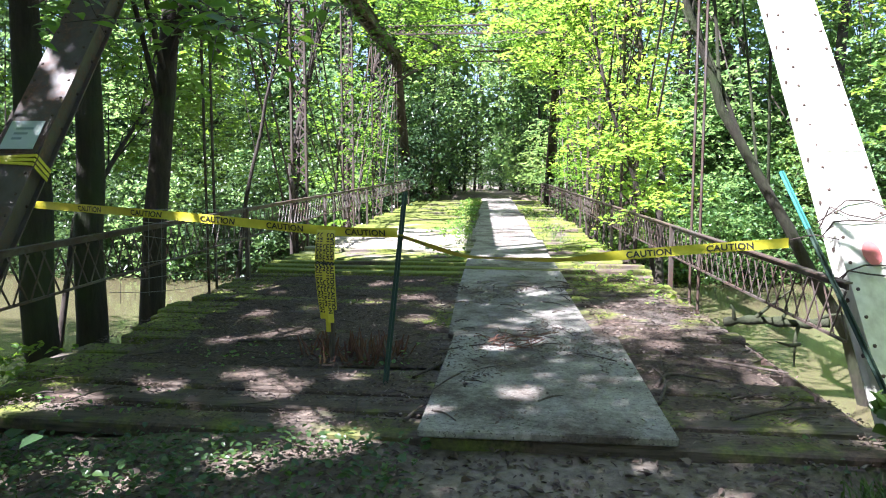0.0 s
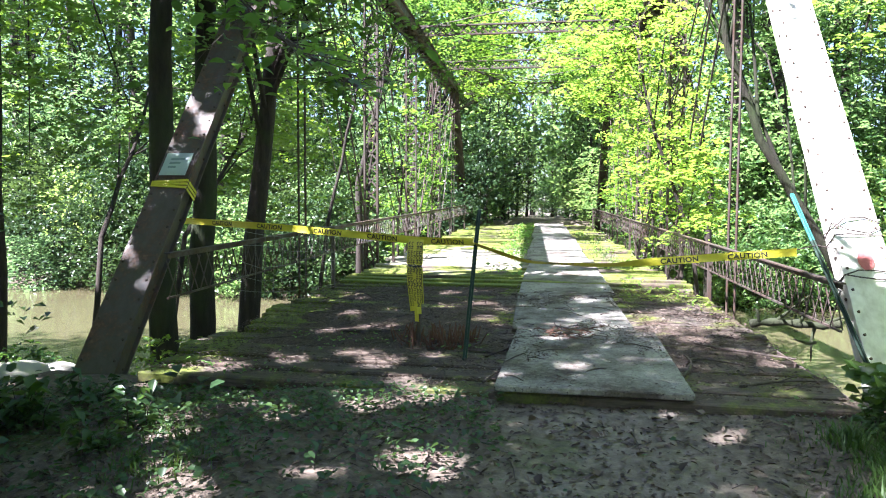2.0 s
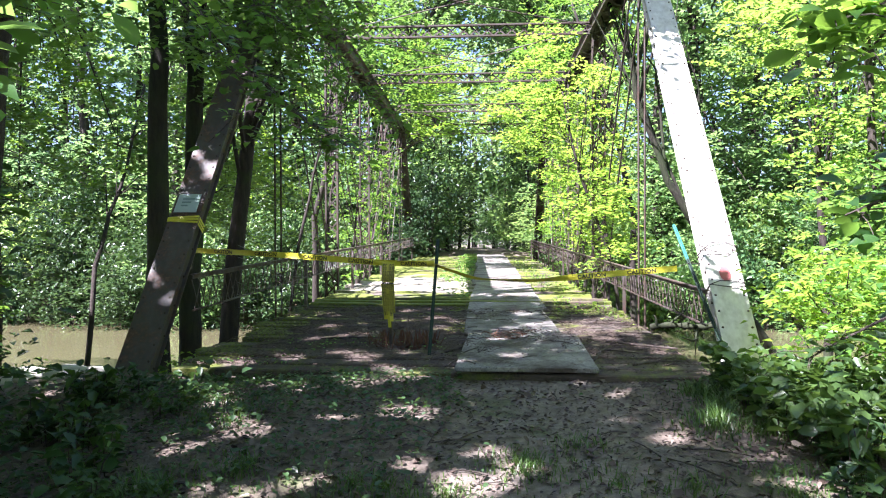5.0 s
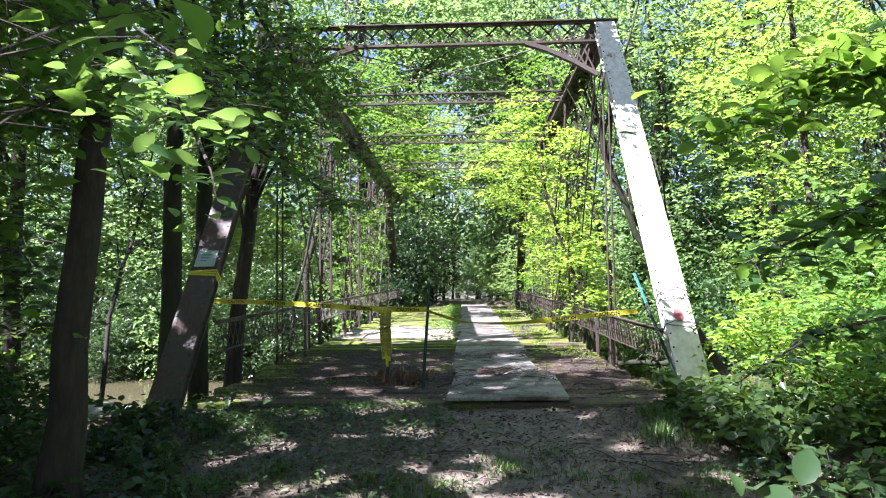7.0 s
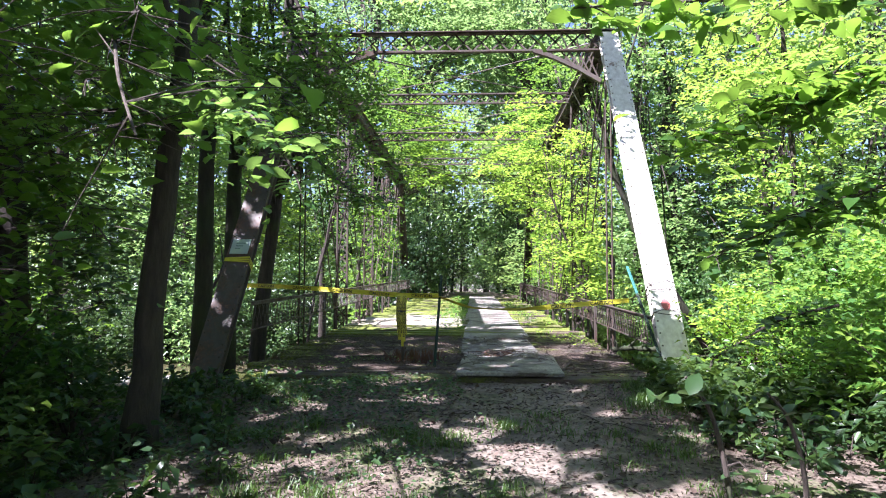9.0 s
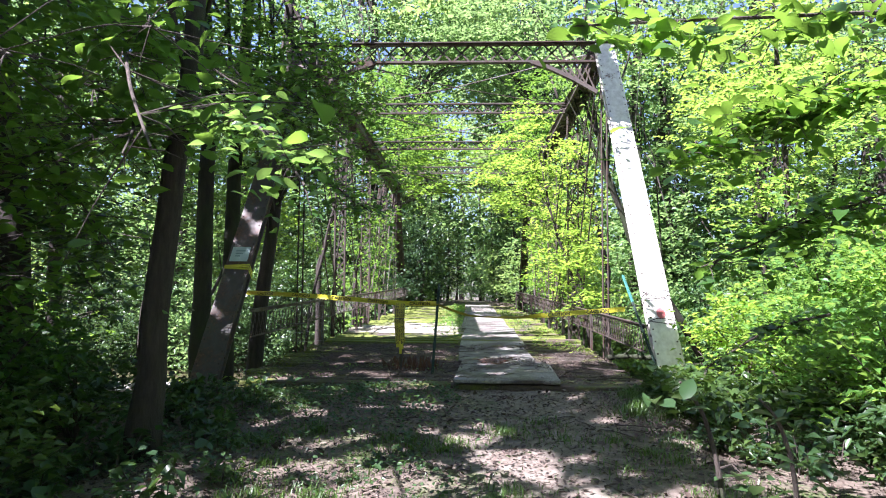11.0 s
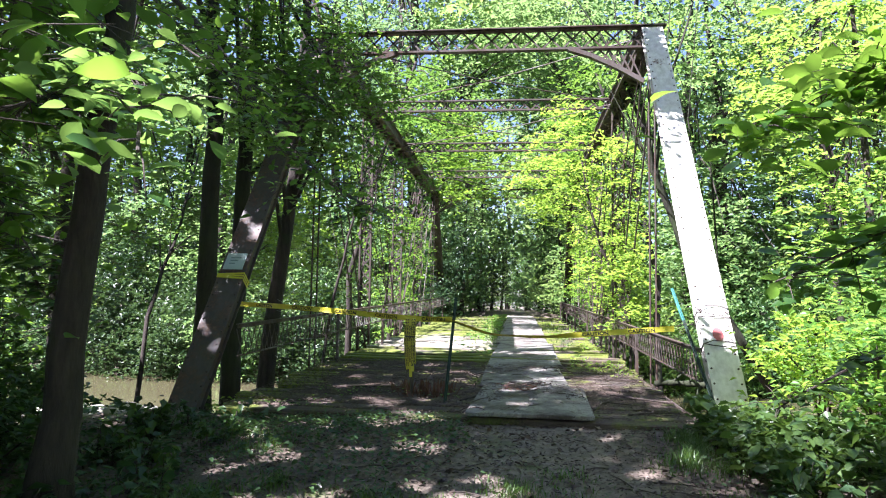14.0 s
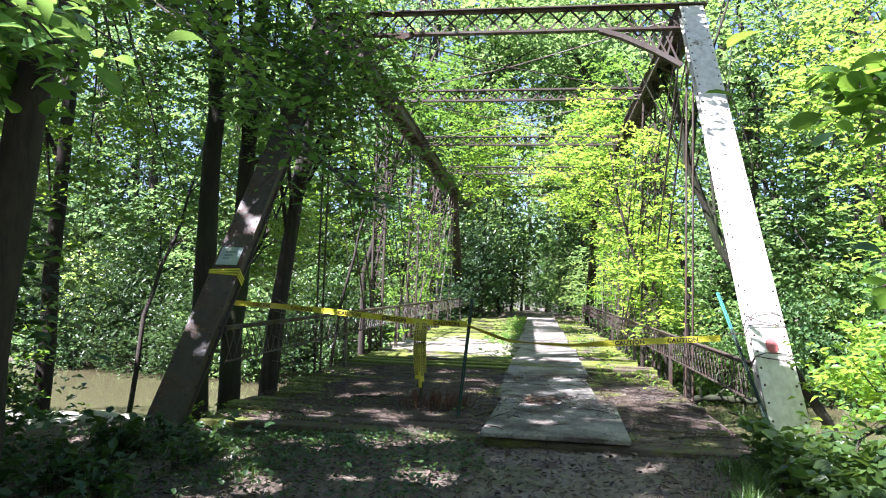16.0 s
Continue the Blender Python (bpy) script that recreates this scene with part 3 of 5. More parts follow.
def leaf_arrays(c, size, rng, flat=0.75, wide=0.52, fold=0.18):
    """Folded pointed leaves at c: two triangles on each side of the midrib."""
    n = len(c)
    a = rng.random(n) * 2 * np.pi
    nrm = np.stack([rng.normal(0, 1, n) * (1 - flat), rng.normal(0, 1, n) * (1 - flat), np.ones(n)], -1)
    nrm /= np.linalg.norm(nrm, axis=1, keepdims=True)
    d = np.stack([np.cos(a), np.sin(a), rng.normal(-0.25, 0.3, n)], -1)
    d -= nrm * (d * nrm).sum(1, keepdims=True)
    d /= np.linalg.norm(d, axis=1, keepdims=True)
    s = np.cross(nrm, d)
    L = (size * rng.uniform(0.65, 1.3, n))[:, None]
    base, tip = c - d * L * 0.45, c + d * L * 0.55 - nrm * L * 0.08
    mid = c - d * L * 0.05
    left, right = mid + s * L * wide / 2 + nrm * L * fold, mid - s * L * wide / 2 + nrm * L * fold
    v = np.stack([base, right, tip, left], 1).reshape(-1, 3)
    i = np.arange(n)[:, None] * 4
    f = np.concatenate([i + [0, 1, 2], i + [0, 2, 3]], 0)
    return v, f


def round_leaves(c, size, rng, flat=0.75, wide=0.85):
    """Blunt leaves with six corners, cupped along the midrib."""
    n = len(c)
    a = rng.random(n) * 2 * np.pi
    nrm = np.stack([rng.normal(0, 1, n) * (1 - flat), rng.normal(0, 1, n) * (1 - flat), np.ones(n)], -1)
    nrm /= np.linalg.norm(nrm, axis=1, keepdims=True)
    d = np.stack([np.cos(a), np.sin(a), rng.normal(-0.1, 0.2, n)], -1)
    d -= nrm * (d * nrm).sum(1, keepdims=True)
    d /= np.linalg.norm(d, axis=1, keepdims=True)
    s = np.cross(nrm, d)
    L = (size * rng.uniform(0.5, 1.4, n))[:, None]
    w = L * wide * rng.uniform(0.7, 1.1, n)[:, None] / 2
    cols = [c - d * L * 0.5, c - d * L * 0.28 - s * w * 0.9 + nrm * w * 0.3, c + d * L * 0.18 - s * w * 0.8 + nrm * w * 0.3, c + d * L * 0.5 - nrm * L * 0.06,
            c + d * L * 0.18 + s * w * 0.8 + nrm * w * 0.3, c - d * L * 0.28 + s * w * 0.9 + nrm * w * 0.3]
    v = np.stack(cols, 1).reshape(-1, 3)
    i = np.arange(n)[:, None] * 6
    return v, np.concatenate([i + t for t in ([0, 1, 2], [0, 2, 3], [0, 3, 4], [0, 4, 5])], 0)


def sprays(centres, radius, per, rng, drop=0.35):
    """Flat, drooping sprays of leaf places round centres."""
    n = len(centres)
    a, r = rng.random((n, per)) * 2 * np.pi, radius * np.sqrt(rng.random((n, per)))
    tx, ty = rng.normal(0, 0.35, (n, 1)), rng.normal(0, 0.35, (n, 1))
    dx, dy = r * np.cos(a), r * np.sin(a)
    dz = dx * tx + dy * ty - drop * r * r / radius + rng.normal(0, 0.06 * radius, (n, per))
    return (centres[:, None, :] + np.stack([dx, dy, dz], -1)).reshape(-1, 3)


def crown_places(rng, n, centre, radii, low=-1.0, shell=0.5):
    """Places inside an ellipsoid, more of them towards its skin, in uneven clumps."""
    u = rng.normal(0, 1, (n * 3, 3))
    u /= np.linalg.norm(u, axis=1, keepdims=True)
    u = u[u[:, 2] > low][:n]
    r = rng.random(len(u)) ** shell
    lump = 1 + 0.22 * np.sin(u[:, 0] * 5 + rng.random() * 6) * np.cos(u[:, 2] * 4 + rng.random() * 6)
    return np.asarray(centre) + u * (r * lump)[:, None] * np.asarray(radii)


def limbs(bm, trunk, places, rng, count, r0):
    """Limbs from the upper trunk out to some of the leaf places."""
    top = [Vector(p) for p in trunk]
    for k in range(count):
        q = Vector(places[rng.integers(len(places))])
        t = rng.uniform(0.45, 0.98) * (len(top) - 1)
        p = top[int(t)].lerp(top[min(int(t) + 1, len(top) - 1)], t - int(t))
        m = p.lerp(q, 0.5) + Vector((rng.normal(0, 0.25), rng.normal(0, 0.25), 0.35 + rng.normal(0, 0.2)))
        rr = r0 * rng.uniform(0.5, 1.0)
        rod(bm, [p, p.lerp(m, 0.5) + Vector((0, 0, 0.1)), m, m.lerp(q, 0.6), q], [rr, rr * 0.8, rr * 0.55, rr * 0.3, rr * 0.1], 5, False)


def wobble(rng, a, b, n, amp):
    a, b = Vector(a), Vector(b)
    return [a.lerp(b, i / n) + (Vector((rng.normal(0, amp), rng.normal(0, amp), 0)) if 0 < i else Vector()) for i in range(n + 1)]


def tree(seed, foot, path, r, crowns, leaf=0.13, per=46, label="", bark=None, leaves=None, limb=14, group="", free=False, whole=False):
    """A tree of its own: trunk through path, crowns = [(centre, radii, sprays, spray radius)]."""
    rng = np.random.default_rng(seed)
    x, y = foot
    base = Vector((x, y, gz(x, y) - 0.15))
    ob = thing("tree", base, label or "tall broadleaf tree with dark bark and green leaves", "tree", group)
    pts = [base] + [Vector(p) for p in path]
    fine = []
    for a, b in zip(pts, pts[1:]):
        for k in range(4):
            fine.append(a.lerp(b, k / 4) + Vector((rng.normal(0, 0.02), rng.normal(0, 0.02), 0)))
    fine.append(pts[-1])
    n = len(fine)
    bm = bmesh.new()
    rod(bm, fine, [r * (1.35 if i == 0 else 1.12 if i == 1 else 1.0 - 0.75 * i / n) for i in range(n)], 12)
    places = np.concatenate([crown_places(rng, c[2], c[0], c[1]) for c in crowns])
    if not free:
        ok = clear_of_view(places, rng)
        places = places[ok] if ok.sum() > 5 else places
    limbs(bm, fine, places, rng, limb, r * 0.35)
    part("trunk", bm, bark or M_BARK, ob, smooth=True)
    c = sprays(places, crowns[0][3], per, rng)
    if not whole:
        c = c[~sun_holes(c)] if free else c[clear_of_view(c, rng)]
    v, f = leaf_arrays(c, leaf, rng)
    link("crown", mesh_of("crown", v, f), leaves or M_LEAF, ob)
    return ob

# ---- the trees by the bridge ----
tree(1, (-2.76, 0.45), [(-2.66, 0.45, 1.2), (-2.46, 0.5, 3.0), (-2.3, 0.5, 6.0), (-2.3, 0.4, 10.0)], 0.125,
     [((-2.6, -0.3, 3.4), (2.0, 2.4, 1.2), 90, 0.45), ((-3.4, -0.5, 8.5), (3.6, 3.4, 3.4), 150, 0.5)], 0.12,
     label="slender dark tree close beside the track")
tree(2, (-5.15, 2.4), [(-5.2, 2.4, 2.0), (-5.6, 2.3, 5.0), (-5.4, 2.2, 9.0), (-5.5, 2.0, 13.0)], 0.19,
     [((-5.6, 1.6, 4.0), (2.6, 2.6, 2.0), 130, 0.5), ((-6.5, 1.0, 10.5), (4.2, 4.2, 4.0), 200, 0.6)], 0.13)
tree(3, (-4.95, 7.3), [(-4.95, 7.2, 1.0), (-4.9, 7.2, 4.0), (-5.1, 7.0, 8.0), (-5.2, 7.0, 12.0)], 0.2,
     [((-5.0, 6.6, 6.2), (2.6, 2.6, 2.2), 130, 0.5), ((-6.0, 6.0, 11.0), (3.6, 3.6, 3.6), 160, 0.6)], 0.13, bark=M_BARK_MOSS,
     label="mossy dark tree trunk behind the bridge column")
tree(4, (-4.72, 7.8), [(-4.7, 7.8, 0.6), (-4.6, 7.8, 3.4), (-4.3, 7.6, 8.0), (-4.4, 7.4, 12.0)], 0.2,
     [((-3.6, 7.0, 4.6), (1.7, 2.2, 1.5), 90, 0.45), ((-4.6, 7.6, 11.5), (3.0, 3.2, 3.0), 90, 0.6)], 0.12, bark=M_BARK_MOSS,
     label="mossy dark tree trunk beside the bridge railing")
tree(5, (-4.5, 8.7), [(-4.42, 8.7, 0.2), (-4.1, 8.65, 2.5), (-3.8, 8.6, 5.0), (-3.8, 8.5, 10.0)], 0.19,
     [((-3.3, 8.6, 5.0), (1.6, 2.2, 2.0), 100, 0.45), ((-4.6, 9.4, 10.0), (3.0, 3.0, 3.0), 90, 0.6)], 0.12,
     label="dark tree leaning over the bridge railing")
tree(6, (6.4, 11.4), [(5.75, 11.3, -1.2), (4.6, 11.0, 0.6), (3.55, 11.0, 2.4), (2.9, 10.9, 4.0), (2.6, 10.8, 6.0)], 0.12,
     [((2.9, 11.0, 5.6), (1.6, 2.0, 1.5), 60, 0.45), ((3.4, 11.5, 7.8), (2.6, 2.6, 2.2), 60, 0.5)], 0.12, leaves=M_LEAF_YOUNG_LIT, bark=M_BARK_MOSS,
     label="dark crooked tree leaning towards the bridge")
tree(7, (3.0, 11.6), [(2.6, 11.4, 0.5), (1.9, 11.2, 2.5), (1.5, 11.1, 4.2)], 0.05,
     [((1.55, 12.0, 4.1), (1.5, 1.5, 1.7), 112, 0.36), ((2.35, 10.6, 1.8), (0.7, 1.4, 1.3), 40, 0.32)], 0.115, per=32, leaves=M_LEAF_YOUNG_LIT,
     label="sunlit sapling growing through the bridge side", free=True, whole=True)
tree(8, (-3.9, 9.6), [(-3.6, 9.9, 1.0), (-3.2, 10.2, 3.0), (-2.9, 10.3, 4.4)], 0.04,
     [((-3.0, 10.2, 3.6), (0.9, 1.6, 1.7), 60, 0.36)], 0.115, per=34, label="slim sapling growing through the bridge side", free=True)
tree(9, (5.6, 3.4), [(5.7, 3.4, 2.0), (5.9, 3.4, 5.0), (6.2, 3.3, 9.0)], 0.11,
     [((5.2, 3.0, 3.6), (1.9, 2.6, 1.8), 130, 0.42), ((6.0, 3.4, 7.6), (2.8, 3.0, 2.6), 150, 0.5)], 0.12, leaves=M_LEAF_YOUNG_LIT,
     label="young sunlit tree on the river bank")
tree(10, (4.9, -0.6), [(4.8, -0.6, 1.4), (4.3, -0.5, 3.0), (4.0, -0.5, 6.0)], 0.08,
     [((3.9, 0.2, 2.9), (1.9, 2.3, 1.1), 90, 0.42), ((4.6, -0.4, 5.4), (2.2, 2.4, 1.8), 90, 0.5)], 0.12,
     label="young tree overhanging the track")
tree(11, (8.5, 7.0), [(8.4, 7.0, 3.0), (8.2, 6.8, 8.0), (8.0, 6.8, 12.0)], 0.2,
     [((7.6, 6.6, 3.2), (3.0, 3.0, 2.6), 150, 0.55), ((8.0, 6.6, 9.0), (3.8, 3.8, 3.6), 180, 0.6)], 0.14, leaves=M_LEAF_YOUNG_LIT)
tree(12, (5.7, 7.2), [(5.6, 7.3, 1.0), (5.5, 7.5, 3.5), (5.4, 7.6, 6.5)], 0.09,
     [((5.4, 7.6, 4.8), (1.9, 1.9, 2.3), 130, 0.42), ((5.7, 7.6, 1.7), (1.5, 1.6, 1.6), 70, 0.4)], 0.135, per=30, leaves=M_LEAF_YOUNG_LIT,
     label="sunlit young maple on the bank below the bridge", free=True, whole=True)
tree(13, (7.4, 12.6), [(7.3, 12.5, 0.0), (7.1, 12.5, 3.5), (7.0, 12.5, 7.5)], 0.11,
     [((7.0, 12.5, 6.0), (2.4, 2.2, 3.0), 130, 0.5)], 0.15, per=30, leaves=M_LEAF_YOUNG_LIT,
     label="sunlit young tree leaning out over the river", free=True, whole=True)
for k, (x, y, h, side) in enumerate([(3.1, 15.0, 4.6, -1), (3.0, 18.5, 5.2, -1), (3.2, 22.5, 5.0, -1), (-3.9, 13.6, 4.8, 1), (-3.9, 17.2, 5.0, 1), (-4.0, 21.0, 5.4, 1), (-4.2, 24.5, 5.0, 1), (3.3, 26.0, 5.6, -1)]):
    # left saplings get the darker leaf, so shade sits in their colour
    tree(60 + k, (x, y), [(x, y, 1.0), (x + 0.25 * side, y, 3.0), (x + 0.5 * side, y, h)], 0.045,
         [((x + 0.3 * side, y, h * 0.55), (0.9, 1.5, h * 0.5), 75, 0.4)], 0.13, per=30, leaves=M_LEAF_YOUNG_LIT if k % 2 == 0 and x > 0 else M_LEAF,
         label="slim sapling growing up beside the truss", group="truss saplings", free=True, limb=8, whole=x > 0)
for k, (x, y, cx) in enumerate([(-5.0, 24.0, -2.2), (4.3, 25.0, 1.6), (4.6, 19.0, 2.6), (-5.2, 18.0, -3.2)]):
    tree(80 + k, (x, y), [(x, y, 2.0), (0.6 * x + 0.4 * cx, y, 5.5), (cx, y, 9.0)], 0.12,
         [((cx, y, 7.0), (2.2, 2.2, 2.2), 110, 0.5)], 0.15, per=34, label="tree arching over the far part of the bridge", group="arching trees", free=True, limb=10, whole=True)
tree(95, (-6.4, 7.4), [(-6.5, 8.2, 0.8), (-6.7, 9.6, 2.6), (-6.9, 10.8, 4.6)], 0.05,
     [((-6.9, 10.8, 3.0), (2.0, 2.3, 2.4), 150, 0.45)], 0.13, per=40, label="dark young tree leaning out over the river")
tree(96, (-5.7, 7.9), [(-5.6, 9.0, 0.8), (-5.4, 10.8, 2.6), (-5.3, 12.4, 4.6)], 0.05,
     [((-5.3, 12.6, 3.2), (1.5, 2.2, 2.6), 130, 0.45)], 0.13, per=40, label="dark young tree leaning out over the river")
tree(90, (-8.3, 8.2), [(-8.3, 8.2, 1.5), (-8.2, 8.3, 6.0), (-8.4, 8.2, 12.0)], 0.17,
     [((-8.4, 8.4, 3.6), (2.6, 2.6, 2.6), 170, 0.5), ((-8.6, 8.2, 9.5), (3.4, 3.4, 4.0), 170, 0.6)], 0.14, label="dark tree leaning over the river from the near bank")
tree(91, (-11.5, 7.4), [(-11.4, 7.6, 2.0), (-11.0, 8.0, 7.0), (-11.2, 8.0, 13.0)], 0.2,
     [((-11.2, 9.0, 3.8), (3.0, 3.0, 2.8), 190, 0.55), ((-11.5, 8.4, 10.0), (3.8, 3.8, 4.2), 190, 0.6)], 0.15, label="dark tree leaning over the river from the near bank")
tree(92, (-15.5, 7.0), [(-15.4, 7.2, 2.0), (-15.2, 7.6, 7.0), (-15.2, 7.8, 13.0)], 0.2,
     [((-15.0, 8.6, 4.0), (3.2, 3.2, 3.0), 190, 0.6), ((-15.4, 8.2, 10.0), (4.0, 4.0, 4.4), 190, 0.65)], 0.16, label="dark tree leaning over the river from the near bank")
tree(93, (-6.2, -1.4), [(-6.2, -1.4, 2.0), (-6.0, -1.2, 5.0), (-6.2, -1.2, 10.0)], 0.14,
     [((-5.6, -1.0, 4.6), (2.8, 2.8, 1.8), 210, 0.5), ((-6.4, -1.4, 9.0), (3.4, 3.4, 2.8), 200, 0.6)], 0.14)
tree(94, (-4.6, -4.2), [(-4.6, -4.2, 2.0), (-4.4, -4.0, 5.0), (-4.6, -4.2, 9.0)], 0.13,
     [((-4.2, -3.4, 4.6), (2.6, 2.8, 1.7), 180, 0.5), ((-4.8, -4.0, 8.0), (3.0, 3.0, 2.6), 170, 0.6)], 0.14)
# tall trees added behind and beside the walker to shade the track
for k, (x, y) in enumerate([(-7.5, -3.5), (-5.0, -8.0), (3.5, -9.0), (-9.0, 4.0), (-10.5, -1.0), (7.5, -5.0), (-9.8, -6.8), (-13.2, -3.6)]):
    tree(20 + k, (x, y), [(x + 0.1, y, 4.0), (x + 0.2, y + 0.2, 9.0), (x, y, 15.0)], 0.22,
         [((x, y, 11.0), (4.4, 4.4, 4.6), 300, 0.75), ((x, y, 4.4), (3.0, 3.0, 2.2), 100, 0.6)], 0.2, per=44)


# ---- the woods all round ----
def wood_tree(seed, leaf, per):
    """A whole tree with its crown down to the undergrowth, standing at the origin."""
    rng = np.random.default_rng(seed)
    h = rng.uniform(17, 22)
    ob = thing("tree", (0, 0, 0), "forest tree with a dense green crown on the river bank", "tree", "trees of the wood")
    bm = bmesh.new()
    line = wobble(rng, (0, 0, -0.6), (rng.normal(0, 0.6), rng.normal(0, 0.6), h), 9, 0.12)
    rod(bm, line, [0.3 - 0.027 * i for i in range(10)], 8)
    pl = np.concatenate([crown_places(rng, 120, (0, 0, h * 0.66), (3.9, 3.9, h * 0.36), shell=0.4), crown_places(rng, 100, (0, 0, h * 0.22), (3.6, 3.6, h * 0.22), shell=0.5)])
    limbs(bm, line, pl, rng, 16, 0.09)
    part("trunk", bm, M_BARK, ob)
    v, f = leaf_arrays(sprays(pl, 1.0, per, rng), leaf, rng, flat=0.6)
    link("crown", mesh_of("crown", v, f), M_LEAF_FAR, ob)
    return ob


masters = [wood_tree(100 + k, 0.27, 34) for k in range(5)]      # seen from near
backs = [wood_tree(110 + k, 0.46, 14) for k in range(4)]         # deep in the wood
_rng = np.random.default_rng(5)
spots = []
for x in np.arange(-46, 47, 4.4):                       # the far bank and the wood behind it
    for row, y in enumerate((29.5, 35.0, 42.0, 50.0)):
        px, py = x + _rng.uniform(-1.6, 1.6), y + _rng.uniform(-1.5, 1.5) + 0.004 * x * x
        if abs(px + 0.2) < (4.6, 4.4, 3.8, 2.4)[row] or (row == 3 and abs(px) > 11) or (row == 2 and abs(px) > 24):
            continue
        spots.append((px, py, row))
for x, y in [(-16, 9.5), (-18, 3), (-22, 6), (-17, -6), (-28, 6), (13, 6), (16, 0), (20, 5), (12, -5), (27, 6), (-13, -14), (9, -13), (1, -19), (-6, -19), (-20, -9), (18, -9),
             (-35, 5), (35, 5), (3.4, 60), (-3.5, 62), (-5.5, 56), (6.0, 57), (1.5, 70), (-6.0, 69), (7.0, 70), (-1.5, 76), (3.0, 80)]:
    spots.append((x + _rng.uniform(-0.5, 0.5), y, 0 if abs(x) < 24 and 0 < y < 20 else 2))
_taken = set()
for k, (x, y, row) in enumerate(spots):
    s = _rng.uniform(0.85, 1.2)
    m = pose(x, y, gz(x, y), 0, 0, _rng.uniform(0, 360)) @ Matrix.Diagonal((s, s, s * (1.25 if abs(x) < 9 and y > 30 else 1.0), 1))
    kind = masters[k % 5] if row == 0 else backs[k % 4]
    if kind.name in _taken:
        copy_thing(kind, m)
    else:
        _taken.add(kind.name)
        kind.matrix_basis = m


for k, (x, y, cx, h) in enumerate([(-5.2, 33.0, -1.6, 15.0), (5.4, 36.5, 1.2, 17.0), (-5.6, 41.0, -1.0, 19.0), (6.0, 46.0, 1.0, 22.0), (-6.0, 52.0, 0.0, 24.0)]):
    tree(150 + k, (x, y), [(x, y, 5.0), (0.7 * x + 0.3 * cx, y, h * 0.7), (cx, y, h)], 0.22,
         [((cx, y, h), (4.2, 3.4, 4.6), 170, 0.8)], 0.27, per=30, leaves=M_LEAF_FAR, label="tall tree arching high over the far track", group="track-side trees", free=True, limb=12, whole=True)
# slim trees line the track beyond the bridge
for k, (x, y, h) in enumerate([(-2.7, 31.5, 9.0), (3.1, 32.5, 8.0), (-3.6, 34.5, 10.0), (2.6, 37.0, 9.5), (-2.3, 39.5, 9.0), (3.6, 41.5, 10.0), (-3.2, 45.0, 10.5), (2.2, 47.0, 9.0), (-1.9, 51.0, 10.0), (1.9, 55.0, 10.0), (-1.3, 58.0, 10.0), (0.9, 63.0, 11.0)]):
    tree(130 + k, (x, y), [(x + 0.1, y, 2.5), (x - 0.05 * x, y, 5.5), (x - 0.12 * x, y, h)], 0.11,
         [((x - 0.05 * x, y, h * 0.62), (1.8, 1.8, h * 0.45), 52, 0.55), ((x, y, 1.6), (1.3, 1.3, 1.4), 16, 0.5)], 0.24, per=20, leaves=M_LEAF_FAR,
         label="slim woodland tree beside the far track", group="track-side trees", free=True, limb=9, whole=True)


# ---- undergrowth ----
def shrub(seed, h, w, n, leaf, material, label, spray=0.24):
    rng = np.random.default_rng(seed)
    ob = thing("shrub", (0, 0, 0), label, "shrub", "undergrowth shrubs")
    pl = crown_places(rng, n, (0, 0, h * 0.55), (w, w, h * 0.5), shell=0.45)
    bm = bmesh.new()
    for k in range(9):
        q = Vector(pl[k])
        rod(bm, [(0, 0, -0.1), (q.x * 0.3, q.y * 0.3, q.z * 0.6), q], [0.014, 0.01, 0.004], 5, False)
    part("stem", bm, M_TWIG, ob)
    v, f = leaf_arrays(sprays(pl, spray, 16, rng), leaf, rng, flat=0.6)
    link("leaves", mesh_of("leaves", v, f), material, ob)
    return ob


